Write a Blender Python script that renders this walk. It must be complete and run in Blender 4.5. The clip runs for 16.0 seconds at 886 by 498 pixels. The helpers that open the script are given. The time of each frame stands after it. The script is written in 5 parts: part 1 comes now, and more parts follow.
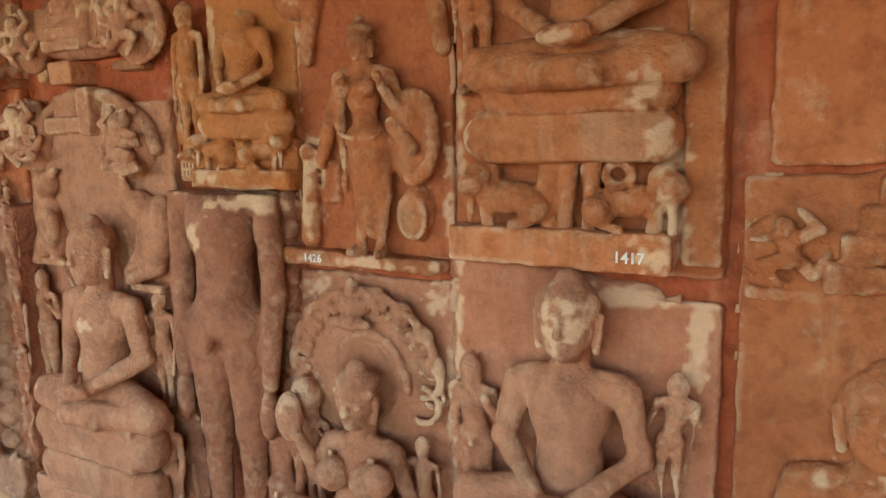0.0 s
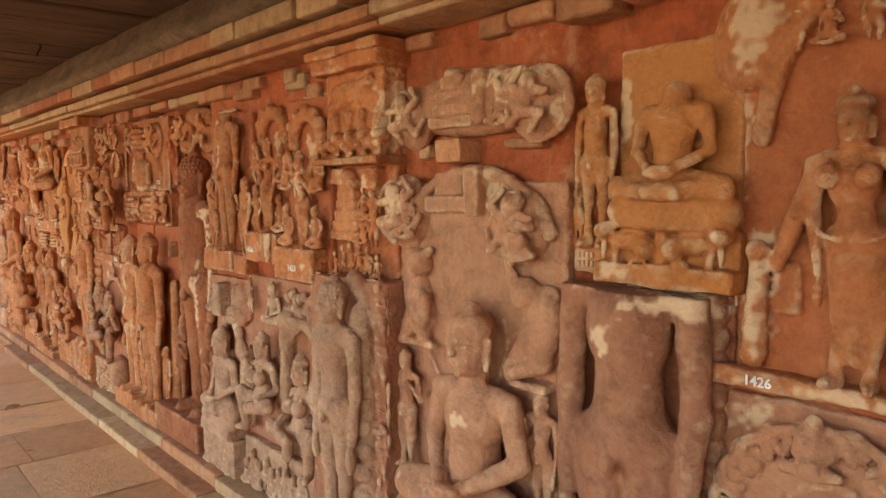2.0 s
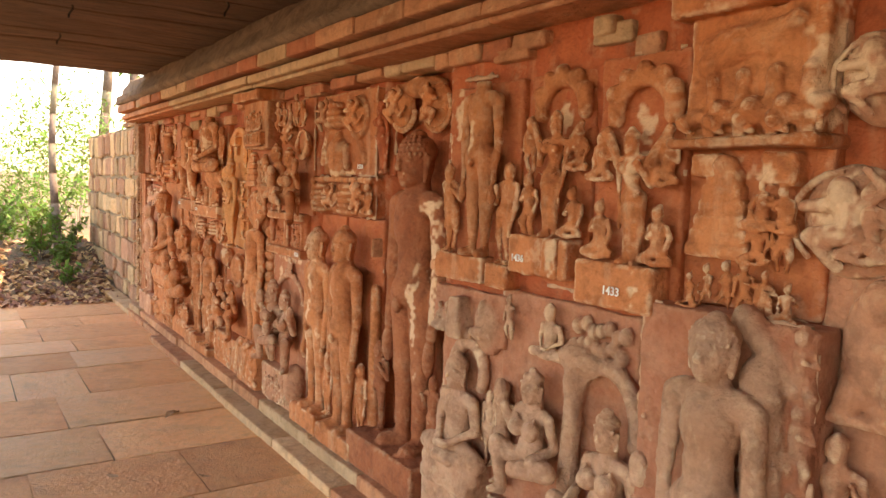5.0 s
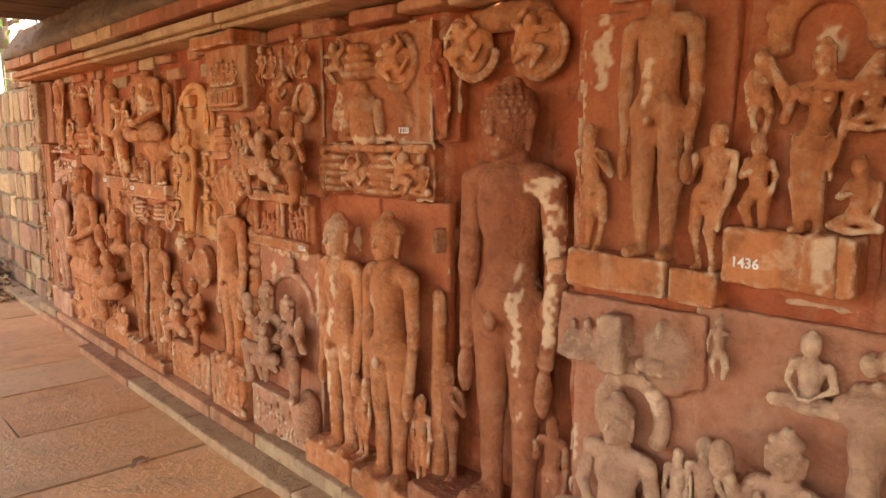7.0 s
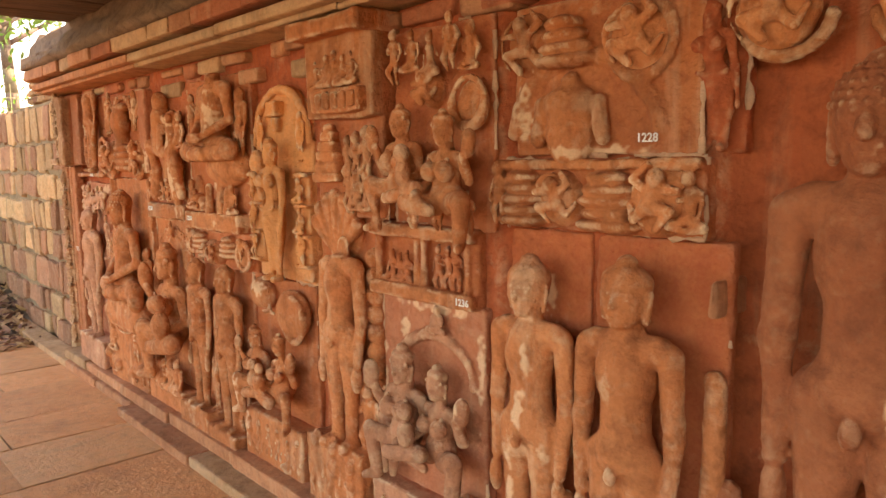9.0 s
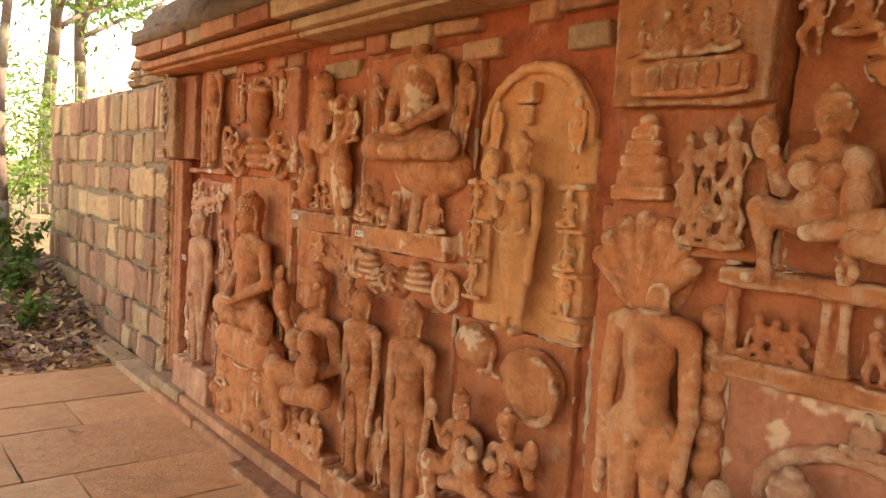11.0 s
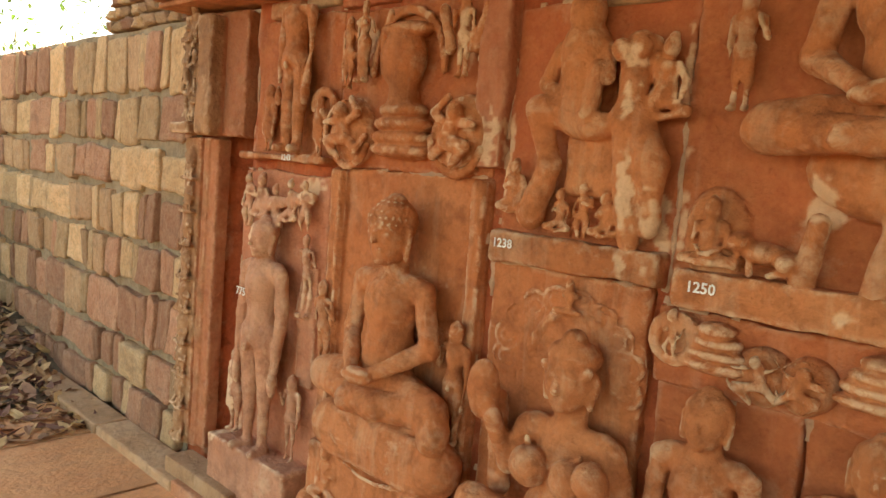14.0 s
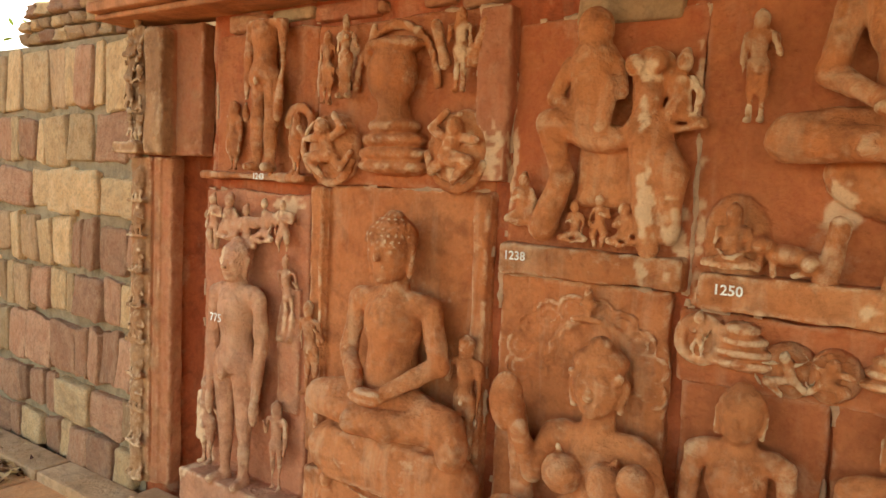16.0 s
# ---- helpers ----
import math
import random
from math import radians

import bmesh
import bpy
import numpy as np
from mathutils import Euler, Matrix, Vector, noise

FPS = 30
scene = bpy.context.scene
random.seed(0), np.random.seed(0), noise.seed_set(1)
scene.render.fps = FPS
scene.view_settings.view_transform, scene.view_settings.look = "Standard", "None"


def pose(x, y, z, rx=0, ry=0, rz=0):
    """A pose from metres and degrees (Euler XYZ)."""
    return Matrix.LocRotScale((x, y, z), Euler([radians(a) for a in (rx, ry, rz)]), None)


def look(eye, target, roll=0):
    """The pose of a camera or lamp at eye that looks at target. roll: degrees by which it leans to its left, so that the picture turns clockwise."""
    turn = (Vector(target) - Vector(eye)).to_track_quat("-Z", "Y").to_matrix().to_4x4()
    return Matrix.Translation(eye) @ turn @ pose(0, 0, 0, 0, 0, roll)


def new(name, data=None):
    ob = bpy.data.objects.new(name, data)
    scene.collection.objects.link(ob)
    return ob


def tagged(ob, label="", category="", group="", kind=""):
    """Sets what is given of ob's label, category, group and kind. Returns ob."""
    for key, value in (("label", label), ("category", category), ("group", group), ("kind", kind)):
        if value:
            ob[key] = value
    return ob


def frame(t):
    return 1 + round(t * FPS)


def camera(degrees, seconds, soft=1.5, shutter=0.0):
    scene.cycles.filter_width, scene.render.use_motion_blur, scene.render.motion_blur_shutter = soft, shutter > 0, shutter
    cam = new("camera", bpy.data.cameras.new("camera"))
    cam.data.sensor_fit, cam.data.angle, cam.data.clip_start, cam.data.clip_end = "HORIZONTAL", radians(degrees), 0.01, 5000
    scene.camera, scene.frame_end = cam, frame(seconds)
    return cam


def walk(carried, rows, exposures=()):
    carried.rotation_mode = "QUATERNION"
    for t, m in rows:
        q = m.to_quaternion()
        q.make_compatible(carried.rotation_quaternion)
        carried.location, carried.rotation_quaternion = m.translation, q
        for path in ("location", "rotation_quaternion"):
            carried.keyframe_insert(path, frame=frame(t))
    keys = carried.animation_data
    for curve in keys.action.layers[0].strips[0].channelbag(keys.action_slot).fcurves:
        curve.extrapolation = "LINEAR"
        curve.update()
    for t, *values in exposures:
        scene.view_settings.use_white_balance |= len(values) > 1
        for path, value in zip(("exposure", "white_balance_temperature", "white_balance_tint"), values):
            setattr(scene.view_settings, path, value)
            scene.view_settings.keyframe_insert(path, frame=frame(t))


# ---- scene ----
cam = camera(62.5, 16.0)
PATH = [
    (0, (0.538, -1.608, 1.469), (-0.452, 0.102, 1.164), -1.0),
    (0.5, (0.395, -1.663, 1.54), (-0.786, -0.086, 1.195), -2.1),
    (1, (0.209, -1.65, 1.545), (-1.173, -0.245, 1.206), -1.4),
    (1.5, (0.077, -1.638, 1.576), (-1.36, -0.265, 1.351), -0.7),
    (2, (-0.055, -1.634, 1.577), (-1.564, -0.331, 1.416), -0.3),
    (2.5, (-0.177, -1.66, 1.568), (-1.762, -0.456, 1.368), 0.2),
    (3, (-0.38, -1.669, 1.559), (-1.933, -0.428, 1.344), 0.4),
    (3.5, (-0.57, -1.686, 1.564), (-2.098, -0.413, 1.355), 0.4),
    (4, (-0.771, -1.703, 1.537), (-2.347, -0.488, 1.34), 0.9),
    (4.5, (-1.003, -1.721, 1.537), (-2.64, -0.585, 1.365), 1.6),
    (4.7, (-1.106, -1.734, 1.543), (-2.767, -0.634, 1.377), 2.0),
    (6.8, (-2.364, -1.791, 1.575), (-3.854, -0.487, 1.296), 0.6),
    (7, (-2.5, -1.774, 1.588), (-3.978, -0.458, 1.3), 0.1),
    (7.5, (-2.754, -1.757, 1.578), (-4.205, -0.417, 1.262), 0.1),
    (8, (-3.082, -1.676, 1.588), (-4.56, -0.361, 1.297), -0.1),
    (8.5, (-3.367, -1.683, 1.585), (-4.854, -0.373, 1.309), 0.3),
    (9, (-3.671, -1.699, 1.585), (-5.149, -0.374, 1.341), -0.8),
    (9.5, (-3.999, -1.684, 1.565), (-5.502, -0.391, 1.302), -0.8),
    (10, (-4.332, -1.712, 1.533), (-5.881, -0.465, 1.312), 0.8),
    (10.2, (-4.464, -1.74, 1.511), (-6.017, -0.497, 1.308), 1.6),
    (12.3, (-5.868, -1.701, 1.501), (-7.369, -0.391, 1.322), 5.6),
    (12.5, (-6.003, -1.688, 1.484), (-7.492, -0.366, 1.294), 5.7),
    (13, (-6.345, -1.646, 1.507), (-7.826, -0.318, 1.303), 5.8),
    (13.5, (-6.649, -1.665, 1.475), (-8.101, -0.304, 1.278), 5.6),
    (14, (-6.915, -1.666, 1.49), (-8.282, -0.219, 1.289), 4.8),
    (14.5, (-7.099, -1.672, 1.516), (-8.408, -0.168, 1.361), 3.5),
    (15, (-7.173, -1.733, 1.535), (-8.408, -0.164, 1.407), 2.9),
    (15.5, (-7.199, -1.829, 1.513), (-8.379, -0.221, 1.355), 2.6),
    (16, (-7.196, -1.89, 1.505), (-8.329, -0.25, 1.331), 2.6),
]
walk(cam, [(t, look(eye, target, roll)) for t, eye, target, roll in PATH], [(0.0, 2.84, 8000, 9), (2.0, 2.87, 8900, 13), (4.5, 2.86, 9400, 17), (7.0, 2.80, 9800, 24), (9.5, 2.70, 10500, 23), (12.5, 2.44, 10300, 14), (14.0, 2.40, 10300, 12), (16.0, 2.50, 10400, 11)])

# ---- world, sun, exposure ----
world = bpy.data.worlds.new("sky")
scene.world = world
world.use_nodes = True
wn = world.node_tree
sky = wn.nodes.new("ShaderNodeTexSky")
sky.sky_type, sky.sun_disc = "NISHITA", False
sky.sun_elevation, sky.sun_rotation = radians(56), radians(12)
wn.links.new(sky.outputs["Color"], wn.nodes["Background"].inputs["Color"])
wn.nodes["Background"].inputs["Strength"].default_value = 0.15
SUN_FROM = Vector((math.sin(radians(12)) * math.cos(radians(56)), math.cos(radians(12)) * math.cos(radians(56)), math.sin(radians(56))))
sun_data = bpy.data.lights.new("sun", "SUN")
sun_data.energy, sun_data.angle, sun_data.color = 2.8, radians(0.5), (1.0, 0.93, 0.82)
sun = new("sun", sun_data)
sun.matrix_world = look((0, 0, 20), Vector((0, 0, 20)) - SUN_FROM)


# ---- materials ----
def shader(name, rough=0.85):
    m = bpy.data.materials.new(name)
    m.use_nodes = True
    nt = m.node_tree
    b = nt.nodes["Principled BSDF"]
    b.inputs["Roughness"].default_value = rough
    b.inputs["Specular IOR Level"].default_value = 0.25
    return m, nt, b


def node(nt, kind, **inputs):
    n = nt.nodes.new(kind)
    for k, v in inputs.items():
        n.inputs[k.replace("_", " ")].default_value = v
    return n


def noise_tex(nt, coord, scale, detail=6.0, rough=0.6, dist=0.0):
    n = node(nt, "ShaderNodeTexNoise", Scale=scale, Detail=detail, Roughness=rough, Distortion=dist)
    nt.links.new(coord, n.inputs["Vector"])
    return n.outputs["Fac"]


def ramp(nt, fac, stops):
    n = nt.nodes.new("ShaderNodeValToRGB")
    els = n.color_ramp.elements
    while len(els) < len(stops):
        els.new(0.5)
    for e, (p, c) in zip(els, stops):
        e.position = p
        e.color = (c[0], c[1], c[2], 1) if isinstance(c, tuple) else (c, c, c, 1)
    nt.links.new(fac, n.inputs["Fac"])
    return n.outputs["Color"]


def mix(nt, fac, a, b, kind="MIX"):
    n = nt.nodes.new("ShaderNodeMix")
    n.data_type, n.blend_type = "RGBA", kind
    for sock, v in ((n.inputs[0], fac), (n.inputs[6], a), (n.inputs[7], b)):
        if isinstance(v, (int, float)):
            sock.default_value = v
        elif isinstance(v, tuple):
            sock.default_value = (*v, 1)
        else:
            nt.links.new(v, sock)
    return n.outputs[2]


def times(nt, a, b, op="MULTIPLY"):
    n = nt.nodes.new("ShaderNodeMath")
    n.operation = op
    for sock, v in ((n.inputs[0], a), (n.inputs[1], b)):
        if isinstance(v, (int, float)):
            sock.default_value = v
        else:
            nt.links.new(v, sock)
    return n.outputs[0]


def bump(nt, b, height, strength=0.4, dist=0.01):
    n = node(nt, "ShaderNodeBump", Strength=strength, Distance=dist)
    nt.links.new(height, n.inputs["Height"])
    nt.links.new(n.outputs["Normal"], b.inputs["Normal"])


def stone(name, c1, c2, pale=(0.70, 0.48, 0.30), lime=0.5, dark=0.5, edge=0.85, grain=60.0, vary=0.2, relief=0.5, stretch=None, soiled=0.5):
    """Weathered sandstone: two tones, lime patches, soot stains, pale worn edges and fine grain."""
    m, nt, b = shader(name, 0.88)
    co = nt.nodes.new("ShaderNodeTexCoord").outputs["Object"]
    info = nt.nodes.new("ShaderNodeObjectInfo")
    shift = nt.nodes.new("ShaderNodeVectorMath")
    shift.operation = "ADD"
    wide = nt.nodes.new("ShaderNodeVectorMath")
    wide.operation = "SCALE"
    wide.inputs[0].default_value = (37.0, 11.0, 23.0)
    nt.links.new(info.outputs["Random"], wide.inputs["Scale"])
    nt.links.new(co, shift.inputs[0])
    nt.links.new(wide.outputs[0], shift.inputs[1])
    co = shift.outputs[0]
    if stretch:
        sc = nt.nodes.new("ShaderNodeVectorMath")
        sc.operation = "MULTIPLY"
        sc.inputs[1].default_value = stretch
        nt.links.new(co, sc.inputs[0])
        co = sc.outputs[0]
    big = noise_tex(nt, co, 3.5, 5, 0.55, 0.4)
    col = mix(nt, ramp(nt, big, [(0.3, 0.0), (0.7, 1.0)]), c1, c2)
    mid = noise_tex(nt, co, 14, 8, 0.65, 0.2)
    col = mix(nt, ramp(nt, mid, [(0.47, 0.0), (0.66, dark)]), col, tuple(v * 0.45 for v in c1))
    fine = noise_tex(nt, co, grain, 6, 0.7)
    col = mix(nt, 0.35, col, ramp(nt, fine, [(0.25, 0.55), (0.75, 1.25)]), "MULTIPLY")
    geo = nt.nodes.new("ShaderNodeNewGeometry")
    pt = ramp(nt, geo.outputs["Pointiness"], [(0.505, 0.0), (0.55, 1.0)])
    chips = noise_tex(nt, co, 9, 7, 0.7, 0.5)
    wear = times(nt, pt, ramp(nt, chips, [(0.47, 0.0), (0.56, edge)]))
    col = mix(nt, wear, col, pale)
    patch = noise_tex(nt, co, 5.2, 10, 0.68, 0.15)
    col = mix(nt, ramp(nt, patch, [(0.60, 0.0), (0.68, lime * 0.8)]), col, pale)
    soot = noise_tex(nt, co, 1.7, 7, 0.6, 0.6)
    col = mix(nt, ramp(nt, soot, [(0.55, 0.0), (0.72, soiled)]), col, (c1[0] * .42, c1[1] * .5, c1[2] * .6))
    down = nt.nodes.new("ShaderNodeVectorMath")
    down.operation = "MULTIPLY"
    down.inputs[1].default_value = (9.0, 9.0, 1.3)
    nt.links.new(co, down.inputs[0])
    streak = noise_tex(nt, down.outputs[0], 1.0, 6, 0.62, 0.3)
    col = mix(nt, ramp(nt, streak, [(0.54, 0.0), (0.72, 0.4 * soiled + 0.1)]), col, (c1[0] * .5, c1[1] * .55, c1[2] * .62))
    col = mix(nt, ramp(nt, streak, [(0.3, lime * 0.55), (0.45, 0.0)]), col, pale)
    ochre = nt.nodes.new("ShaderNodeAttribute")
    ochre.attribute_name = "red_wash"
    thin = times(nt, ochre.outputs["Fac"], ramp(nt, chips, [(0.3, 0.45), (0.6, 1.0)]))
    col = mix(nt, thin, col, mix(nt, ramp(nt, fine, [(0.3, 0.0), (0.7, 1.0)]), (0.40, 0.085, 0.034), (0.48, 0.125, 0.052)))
    wash = nt.nodes.new("ShaderNodeAttribute")
    wash.attribute_name = "whitewash"
    col = mix(nt, wash.outputs["Fac"], col, mix(nt, ramp(nt, fine, [(0.3, 0.0), (0.7, 1.0)]), pale, tuple(min(1.0, v * 1.15) for v in pale)))
    hue = nt.nodes.new("ShaderNodeHueSaturation")
    nt.links.new(times(nt, times(nt, info.outputs["Random"], vary), 1.0 - vary / 2, "ADD"), hue.inputs["Value"])
    nt.links.new(col, hue.inputs["Color"])
    nt.links.new(hue.outputs["Color"], b.inputs["Base Color"])
    pits = noise_tex(nt, co, 30, 3, 0.5)
    h = times(nt, times(nt, fine, times(nt, mid, 1.5), "ADD"), times(nt, pits, 1.2), "ADD")
    bump(nt, b, h, min(1.0, relief * 1.7), 0.008)
    return m


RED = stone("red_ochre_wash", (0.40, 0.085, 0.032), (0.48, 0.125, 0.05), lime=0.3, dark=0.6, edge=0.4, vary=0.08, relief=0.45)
ORANGE = stone("orange_sandstone", (0.50, 0.155, 0.057), (0.58, 0.218, 0.09), lime=0.6, dark=0.6, soiled=0.55)
PINK = stone("pink_grey_sandstone", (0.47, 0.195, 0.103), (0.56, 0.27, 0.158), lime=0.45, dark=0.5)
OCHRE = stone("ochre_sandstone", (0.52, 0.178, 0.055), (0.58, 0.23, 0.085), lime=0.3, dark=0.4)
BUFF = stone("buff_sandstone", (0.73, 0.275, 0.095), (0.80, 0.345, 0.14), lime=0.3, dark=0.2, vary=0.05)
DARK = stone("dark_weathered_sandstone", (0.32, 0.125, 0.068), (0.41, 0.17, 0.095), lime=0.2, dark=0.55)
MASON = stone("masonry_sandstone", (0.60, 0.34, 0.165), (0.74, 0.48, 0.26), pale=(0.70, 0.57, 0.38), lime=0.45, dark=0.5, edge=0.25, vary=0.6)
REDSTONE = stone("masonry_red_sandstone", (0.44, 0.19, 0.105), (0.56, 0.30, 0.18), lime=0.3, dark=0.45, edge=0.2, vary=0.45)
MORTAR = stone("grey_lime_mortar", (0.25, 0.175, 0.105), (0.36, 0.265, 0.165), lime=0.2, dark=0.6, edge=0.0, relief=0.9)
PAVER = stone("paving_sandstone", (0.84, 0.39, 0.165), (0.88, 0.46, 0.215), lime=0.15, dark=0.3, edge=0.0, vary=0.35, relief=0.45, soiled=0.45)
REDPAVER = stone("red_paving_sandstone", (0.74, 0.32, 0.135), (0.80, 0.39, 0.18), lime=0.15, dark=0.3, edge=0.0, vary=0.3, relief=0.45, soiled=0.4)
REDPAVER.node_tree.nodes["Principled BSDF"].inputs["Roughness"].default_value = 0.5
PAVER.node_tree.nodes["Principled BSDF"].inputs["Roughness"].default_value = 0.42
PAVER.node_tree.nodes["Principled BSDF"].inputs["Specular IOR Level"].default_value = 0.5
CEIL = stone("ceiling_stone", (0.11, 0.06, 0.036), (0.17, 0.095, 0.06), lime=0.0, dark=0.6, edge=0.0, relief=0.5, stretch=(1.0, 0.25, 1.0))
DARKRED = stone("dark_red_sandstone", (0.32, 0.092, 0.040), (0.40, 0.135, 0.060), lime=0.1, dark=0.5, edge=0.4)
GREY = stone("grey_brown_sandstone", (0.45, 0.225, 0.13), (0.54, 0.305, 0.195), lime=0.45, dark=0.55)
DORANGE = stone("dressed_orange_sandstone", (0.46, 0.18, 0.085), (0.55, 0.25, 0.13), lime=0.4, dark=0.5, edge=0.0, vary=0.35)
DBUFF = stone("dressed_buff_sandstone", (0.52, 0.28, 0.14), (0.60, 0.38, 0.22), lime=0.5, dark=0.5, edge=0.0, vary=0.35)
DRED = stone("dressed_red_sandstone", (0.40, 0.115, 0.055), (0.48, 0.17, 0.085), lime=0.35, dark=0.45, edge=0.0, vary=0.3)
PLASTER = stone("brown_plaster", (0.19, 0.115, 0.07), (0.29, 0.18, 0.115), lime=0.05, dark=0.6, edge=0.0, relief=0.9)
# reddish-brown jamb stone, its colour toned darker to hold the roof's shade
JAMB = stone("weathered_shaded_jamb", (0.33, 0.15, 0.07), (0.43, 0.23, 0.115), lime=0.5, dark=0.6)
LIME = stone("lime_plaster", (0.70, 0.44, 0.28), (0.54, 0.27, 0.15), lime=0.6, dark=0.5, edge=0.0)
EARTH = stone("dry_earth", (0.15, 0.10, 0.06), (0.22, 0.15, 0.09), lime=0.0, dark=0.6, edge=0.0, relief=1.0)


def plain(name, c, rough=0.8, vary=0.3, transl=0.0):
    m, nt, b = shader(name, rough)
    geo = nt.nodes.new("ShaderNodeNewGeometry")
    co = nt.nodes.new("ShaderNodeTexCoord").outputs["Object"]
    n = noise_tex(nt, co, 25, 4)
    col = mix(nt, ramp(nt, n, [(0.3, 0.0), (0.7, 1.0)]), tuple(v * 0.75 for v in c), tuple(min(1, v * 1.2) for v in c))
    hue = nt.nodes.new("ShaderNodeHueSaturation")
    nt.links.new(times(nt, times(nt, geo.outputs["Random Per Island"], vary * 2), 1.0 - vary, "ADD"), hue.inputs["Value"])
    nt.links.new(times(nt, times(nt, geo.outputs["Random Per Island"], 0.06), 0.47, "ADD"), hue.inputs["Hue"])
    nt.links.new(col, hue.inputs["Color"])
    nt.links.new(hue.outputs["Color"], b.inputs["Base Color"])
    if transl:
        t = nt.nodes.new("ShaderNodeBsdfTranslucent")
        nt.links.new(hue.outputs["Color"], t.inputs["Color"])
        ms = nt.nodes.new("ShaderNodeMixShader")
        ms.inputs[0].default_value = transl
        nt.links.new(b.outputs[0], ms.inputs[1])
        nt.links.new(t.outputs[0], ms.inputs[2])
        nt.links.new(ms.outputs[0], nt.nodes["Material Output"].inputs["Surface"])
    return m


WHITE = plain("white_paint", (0.75, 0.72, 0.66), 0.7, 0.1)
IRON = plain("rusty_iron", (0.05, 0.035, 0.025), 0.6, 0.2)
LEAF = plain("green_leaf", (0.13, 0.22, 0.045), 0.5, 0.5, 0.45)
DRYLEAF = plain("dry_leaf", (0.40, 0.22, 0.125), 0.75, 0.65, 0.15)
BARK = plain("bark", (0.20, 0.15, 0.11), 0.9, 0.1)
FENCE = plain("bamboo_lattice", (0.45, 0.38, 0.24), 0.8, 0.3)


# ---- mesh helpers ----
def mesh_of(name, verts, quads, smooth=True):
    me = bpy.data.meshes.new(name)
    me.vertices.add(len(verts))
    me.vertices.foreach_set("co", np.ascontiguousarray(verts, dtype=np.float32).ravel())
    me.loops.add(4 * len(quads))
    me.loops.foreach_set("vertex_index", np.ascontiguousarray(quads, dtype=np.int32).ravel())
    me.polygons.add(len(quads))
    me.polygons.foreach_set("loop_start", np.arange(0, 4 * len(quads), 4, dtype=np.int32))
    me.polygons.foreach_set("use_smooth", np.full(len(quads), smooth, dtype=bool))
    me.update(calc_edges=True)
    return me


def part(name, bm, material, parent=None, label="", smooth=False):
    me = bpy.data.meshes.new(name)
    bm.to_mesh(me)
    bm.free()
    for p in me.polygons:
        p.use_smooth = smooth
    me.materials.append(material)
    ob = new(name, me)
    ob.parent = parent
    if label:
        tagged(ob, label)
    return ob


def add_box(bm, x0, x1, y0, y1, z0, z1, bevel=0.0, seg=2, jitter=0.0, rnd=random):
    made = bmesh.ops.create_cube(bm, size=1.0)["verts"]
    for v in made:
        v.co = Vector((x0 + (v.co.x + 0.5) * (x1 - x0), y0 + (v.co.y + 0.5) * (y1 - y0), z0 + (v.co.z + 0.5) * (z1 - z0)))
        if jitter:
            v.co += Vector([rnd.uniform(-jitter, jitter) for _ in range(3)])
    if bevel:
        es = list({e for v in made for e in v.link_edges})
        bmesh.ops.bevel(bm, geom=es, offset=bevel, segments=seg, affect="EDGES", profile=0.6)
    return made


def shared(name, me, parent, m):
    ob = new(name, me)
    ob.parent = parent
    ob.matrix_basis = m
    return ob


NOISE_RNG = np.random.RandomState(7)
LATTICE = NOISE_RNG.rand(32, 32, 32).astype(np.float32)


def value_noise(p, freq):
    """Smooth random field between 0 and 1 at the points p."""
    q = p * freq + 100.0
    i = np.floor(q).astype(np.int32)
    f = q - i
    f = f * f * (3 - 2 * f)
    i %= 32
    j = (i + 1) % 32
    out = 0
    for a in (0, 1):
        for b in (0, 1):
            for c in (0, 1):
                wgt = (f[..., 0] if a else 1 - f[..., 0]) * (f[..., 1] if b else 1 - f[..., 1]) * (f[..., 2] if c else 1 - f[..., 2])
                out = out + wgt * LATTICE[(j if a else i)[..., 0], (j if b else i)[..., 1], (j if c else i)[..., 2]]
    return out


